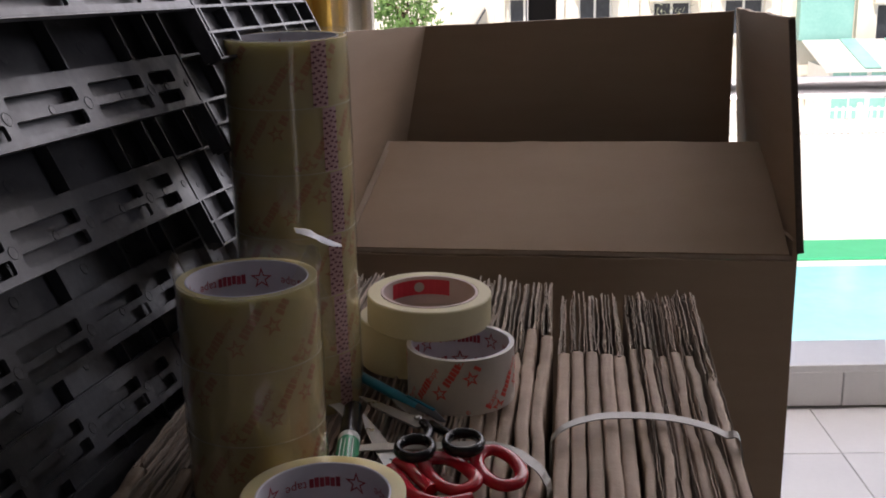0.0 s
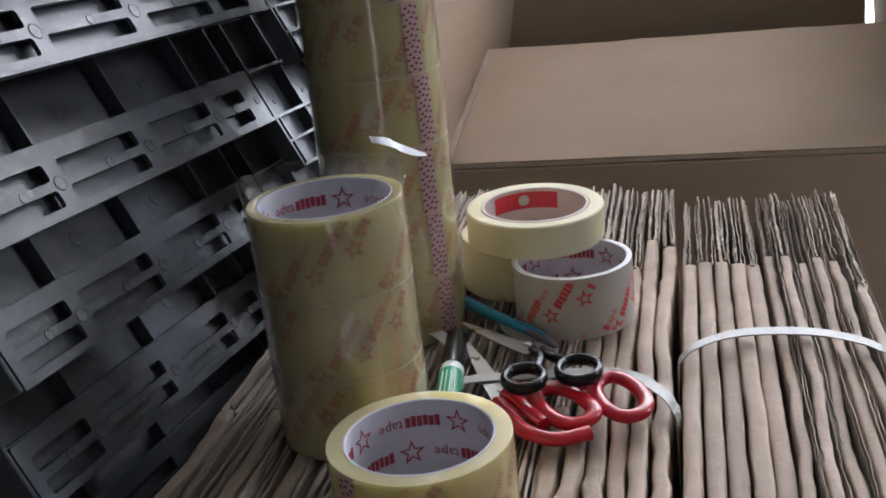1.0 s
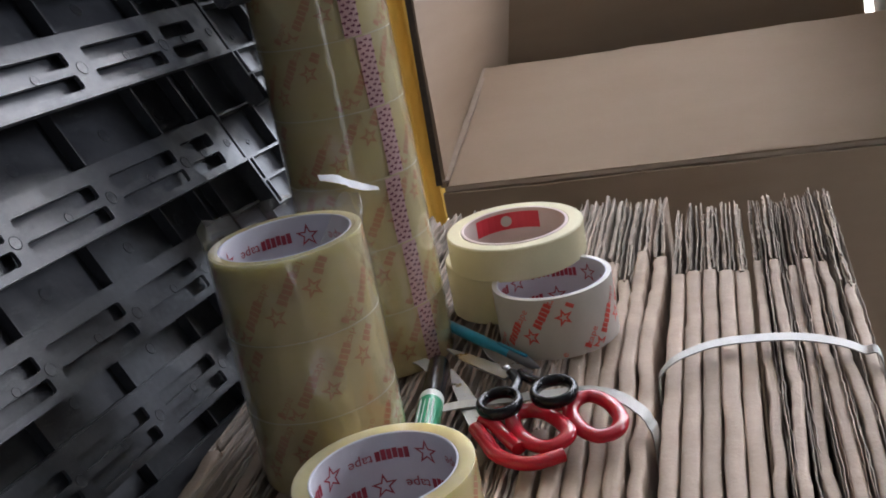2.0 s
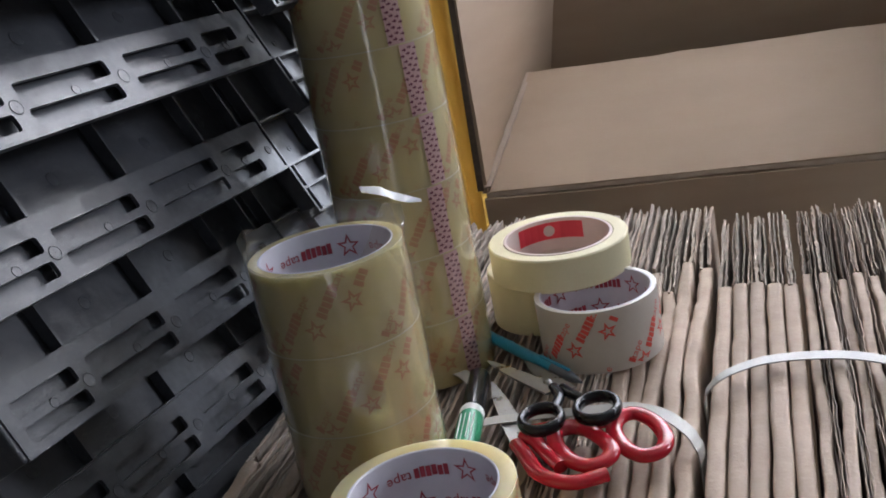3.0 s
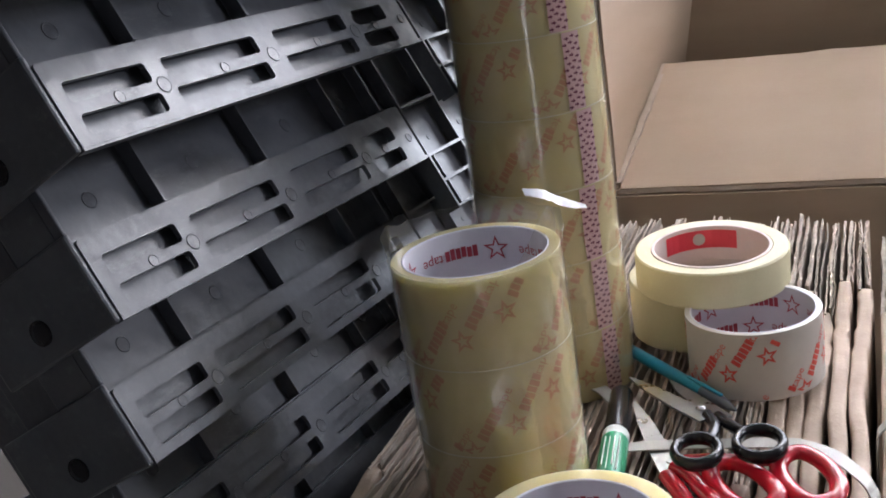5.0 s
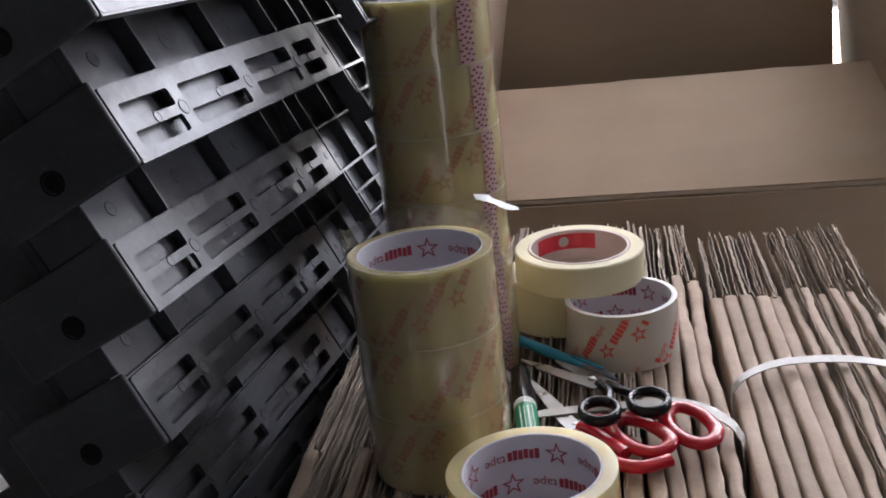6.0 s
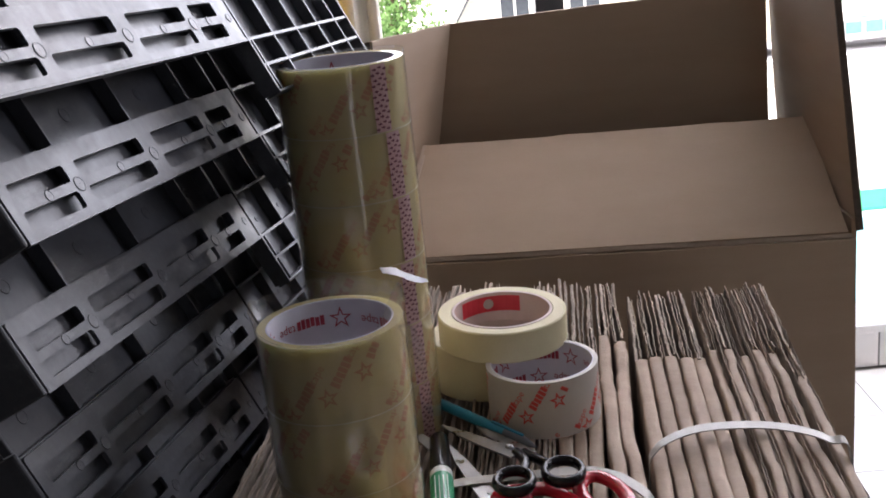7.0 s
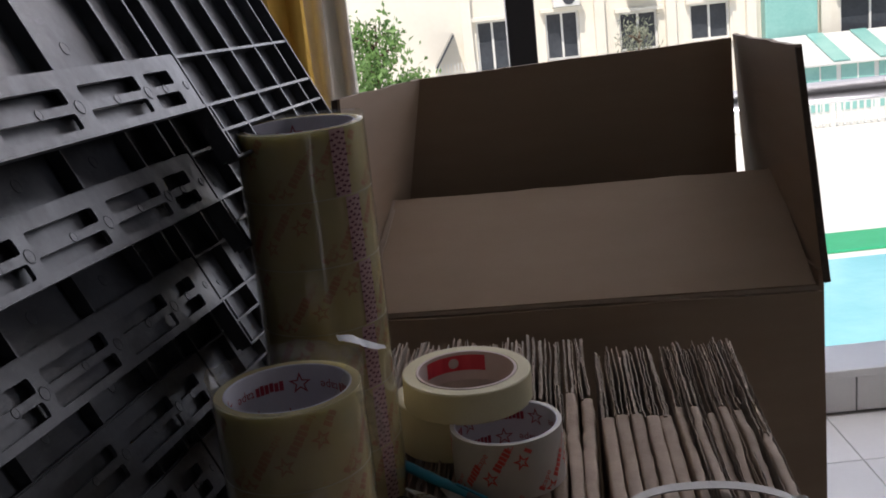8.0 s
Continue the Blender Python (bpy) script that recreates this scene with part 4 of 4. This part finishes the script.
def masking_roll(m, r, h, label, labelled=True):
    t = thing("masking_tape", m, label, "tape roll")
    part("wound_tape", ring(R_CORE + 0.0022, r, 0.0, h, 0.001), MASKING, t, "", True)
    part("core", ring(R_CORE, R_CORE + 0.0023, 0.0003, h + 0.0004, 0.0003), PINK_CAST_CORE, t, "pale printed core", True)
    polys = [[(0.006 * k, h * 0.36), (0.006 * (k + 1), h * 0.36), (0.006 * (k + 1), h * 0.9), (0.006 * k, h * 0.9)] for k in range(9)]
    if labelled:
        lab = part("core_label", wrap_print(polys, R_CORE - 0.0002, 0, h, 1.95 + 0.6, True), RED_LABEL, t, "red label inside the core")
        disc = [[(0.027 + 0.0045 * math.cos(q * 0.524), h * 0.63 + 0.0045 * math.sin(q * 0.524)) for q in range(12)]]
        part("roundel", wrap_print(disc, R_CORE - 0.0004, 0, h, 1.95 + 0.6, True), WHITE_TAPE, lab, "white roundel")
    marks = bar_polys((0.0, h * 0.32), 0.03, 0.003, 0, 7)
    part("core_printing", wrap_print(marks, R_CORE - 0.0003, 0, h, 5.1, True), DARK_PRINT, t, "small dark print")["kind"] = "stuff"
    return t


masking_roll(Matrix.Translation((0.1015, 0.222, 0.001)), 0.0485, 0.0425, "cream masking tape roll under another roll", False)
masking_roll(Matrix.Translation((0.1135, 0.196, 0.0462)) @ pose(0, 0, 0, 1.2, 1.5, 0), 0.0515, 0.025, "cream masking tape roll lying on other rolls")

# ---------------------------------------------------------------- small tools
pen = thing("ballpoint_pen", look((0.054, 0.170, 0.0085), (0.127, 0.079, 0.0075)), "blue plastic ballpoint pen lying on cartons", "pen")
along = lambda pts: lathe([(r, z) for r, z in pts], 20)
part("barrel", along([(0.0001, 0.0), (0.0036, 0.0), (0.0041, -0.004), (0.0042, -0.085), (0.0001, -0.085)]), BLUE_PLASTIC, pen, "", True)
part("grip", along([(0.0001, -0.085), (0.0043, -0.085), (0.0040, -0.102), (0.0022, -0.112), (0.0008, -0.117), (0.0001, -0.117)]), GREY_PLASTIC, pen, "dark grey grip", True)
part("clip", box(-0.0012, 0.0012, 0.0042, 0.0056, -0.104, -0.070, bevel=0.0004), BLUE_PLASTIC, pen)

mk = thing("marker_pen", look((0.0580, 0.094, 0.0125), (0.0618, -0.038, 0.0110)), "green and white marker pen with black cap", "marker")
part("cap", along([(0.0001, 0.0), (0.0064, 0.0), (0.0072, -0.002), (0.0078, -0.051), (0.0001, -0.051)]), MARKER_BLACK, mk, "glossy black cap", True)
part("collar", along([(0.0001, -0.051), (0.0070, -0.051), (0.0080, -0.0525), (0.0080, -0.060), (0.0001, -0.060)]), MARKER_WHITE, mk, "white collar", True)
part("barrel", along([(0.0001, -0.060), (0.0080, -0.060), (0.0080, -0.128), (0.007, -0.132), (0.0001, -0.132)]), MARKER_GREEN, mk, "green barrel", True)
lines = bmesh.new()
for k in range(4):
    add_box(lines, -0.0045 + 0.0028 * k, -0.0040 + 0.0028 * k, 0.0062, 0.0081, -0.10 + 0.004 * (k % 2), -0.066)
part("barrel_print", lines, MARKER_WHITE, mk, "white print bars")


def blade(root, tip, width, z0, z1, mat, owner):
    a, b = Vector((*root, z0)), Vector((*tip, z1))
    d = (b - a).normalized()
    s = d.cross(Vector((0, 0, 1))).normalized()
    bm = bmesh.new()
    prof = [(0.0, -0.5), (0.35, -0.5), (0.75, -0.34), (1.0, -0.04), (1.0, 0.04), (0.7, 0.28), (0.3, 0.42), (0.0, 0.46)]
    vs = [bm.verts.new(a.lerp(b, f) + s * width * w) for f, w in prof]
    bm.faces.new(vs)
    thicken(bm, 0.0014)
    return part("blade", bm, mat, owner, "steel blade")


def ring_handle(points, radius, mat, owner, flat=0.75, loop=True):
    return part("handle", sweep(spline(points, 7, loop), radius, 14, loop, flat), mat, owner, "", True)


red = thing("scissors", (0, 0, 0), "scissors with glossy red plastic handles", "scissors")
blade((0.0935, 0.006), (0.065, 0.094), 0.012, 0.0065, 0.006, STEEL, red)
blade((0.0955, 0.007), (0.0672, 0.0935), 0.012, 0.0045, 0.004, STEEL, red)
part("rivet", lathe([(0.0001, 0.0016), (0.002, 0.0014), (0.0028, 0.0), (0.0001, 0.0)], 16), STEEL, red, "", True).location = (0.092, 0.019, 0.0072)
zz = 0.011
ring_handle([(0.115, 0.008, zz), (0.125, 0.012, zz), (0.137, 0.001, zz + 0.002), (0.148, -0.018, zz + 0.002), (0.147, -0.028, zz + 0.001), (0.138, -0.033, zz), (0.127, -0.027, zz), (0.117, -0.009, zz)], 0.0051, RED_PLASTIC, red)
ring_handle([(0.153, 0.011, zz + 0.004), (0.162, 0.016, zz + 0.004), (0.173, 0.006, zz + 0.003), (0.179, -0.010, zz + 0.001), (0.176, -0.023, zz), (0.166, -0.027, zz), (0.156, -0.016, zz), (0.150, 0.0, zz + 0.002)], 0.0051, RED_PLASTIC, red)
ring_handle([(0.100, 0.016, 0.010), (0.116, 0.016, 0.011), (0.135, 0.013, 0.012), (0.152, 0.012, 0.014)], 0.0044, RED_PLASTIC, red, 0.8, False)
ring_handle([(0.091, 0.004, 0.008), (0.098, -0.012, 0.009), (0.108, -0.034, 0.009), (0.126, -0.046, 0.009), (0.146, -0.040, 0.009)], 0.0050, RED_PLASTIC, red, 0.8, False)
ring_handle([(0.095, 0.012, 0.009), (0.103, 0.002, 0.010), (0.111, -0.014, 0.010), (0.120, -0.030, 0.010)], 0.0048, RED_PLASTIC, red, 0.8, False)

black = thing("scissors", (0, 0, 0), "scissors with round black handles lying on others", "scissors")
blade((0.113, 0.047), (0.060, 0.122), 0.0125, 0.0185, 0.009, STEEL, black)
blade((0.121, 0.050), (0.086, 0.120), 0.0125, 0.0165, 0.007, STEEL, black)
part("rivet", lathe([(0.0001, 0.0016), (0.002, 0.0014), (0.003, 0.0), (0.0001, 0.0)], 16), STEEL, black, "", True).location = (0.108, 0.060, 0.0195)


def circle(cx, cy, z, rx, ry, n=10, turn=0.0):
    return [(cx + rx * math.cos(6.2832 * k / n + turn), cy + ry * math.sin(6.2832 * k / n + turn), z) for k in range(n)]


ring_handle(circle(0.108, 0.006, 0.022, 0.0118, 0.0142), 0.0028, BLACK_PLASTIC, black, 1.45)
ring_handle(circle(0.141, 0.0135, 0.022, 0.0123, 0.0150), 0.0028, BLACK_PLASTIC, black, 1.45)
ring_handle([(0.115, 0.020, 0.021), (0.117, 0.036, 0.0205), (0.112, 0.052, 0.019)], 0.0034, BLACK_PLASTIC, black, 1.0, False)
ring_handle([(0.132, 0.026, 0.022), (0.124, 0.038, 0.0205), (0.118, 0.052, 0.018)], 0.0034, BLACK_PLASTIC, black, 1.0, False)

# ---------------------------------------------------------------- floor tiles
ground_tile = mesh_of("floor_tile", box(-0.148, 0.148, -0.148, 0.148, -0.006, 0.0, bevel=0.0015), FLOOR_TILE)
floor_ob = bpy.data.objects["floor"]
for i in range(8):
    for j in range(10):
        t = new("tile", ground_tile)
        t.parent = floor_ob
        t.location = (0.15 + 0.3 * i, -0.36 + 0.3 * j, FLOOR)
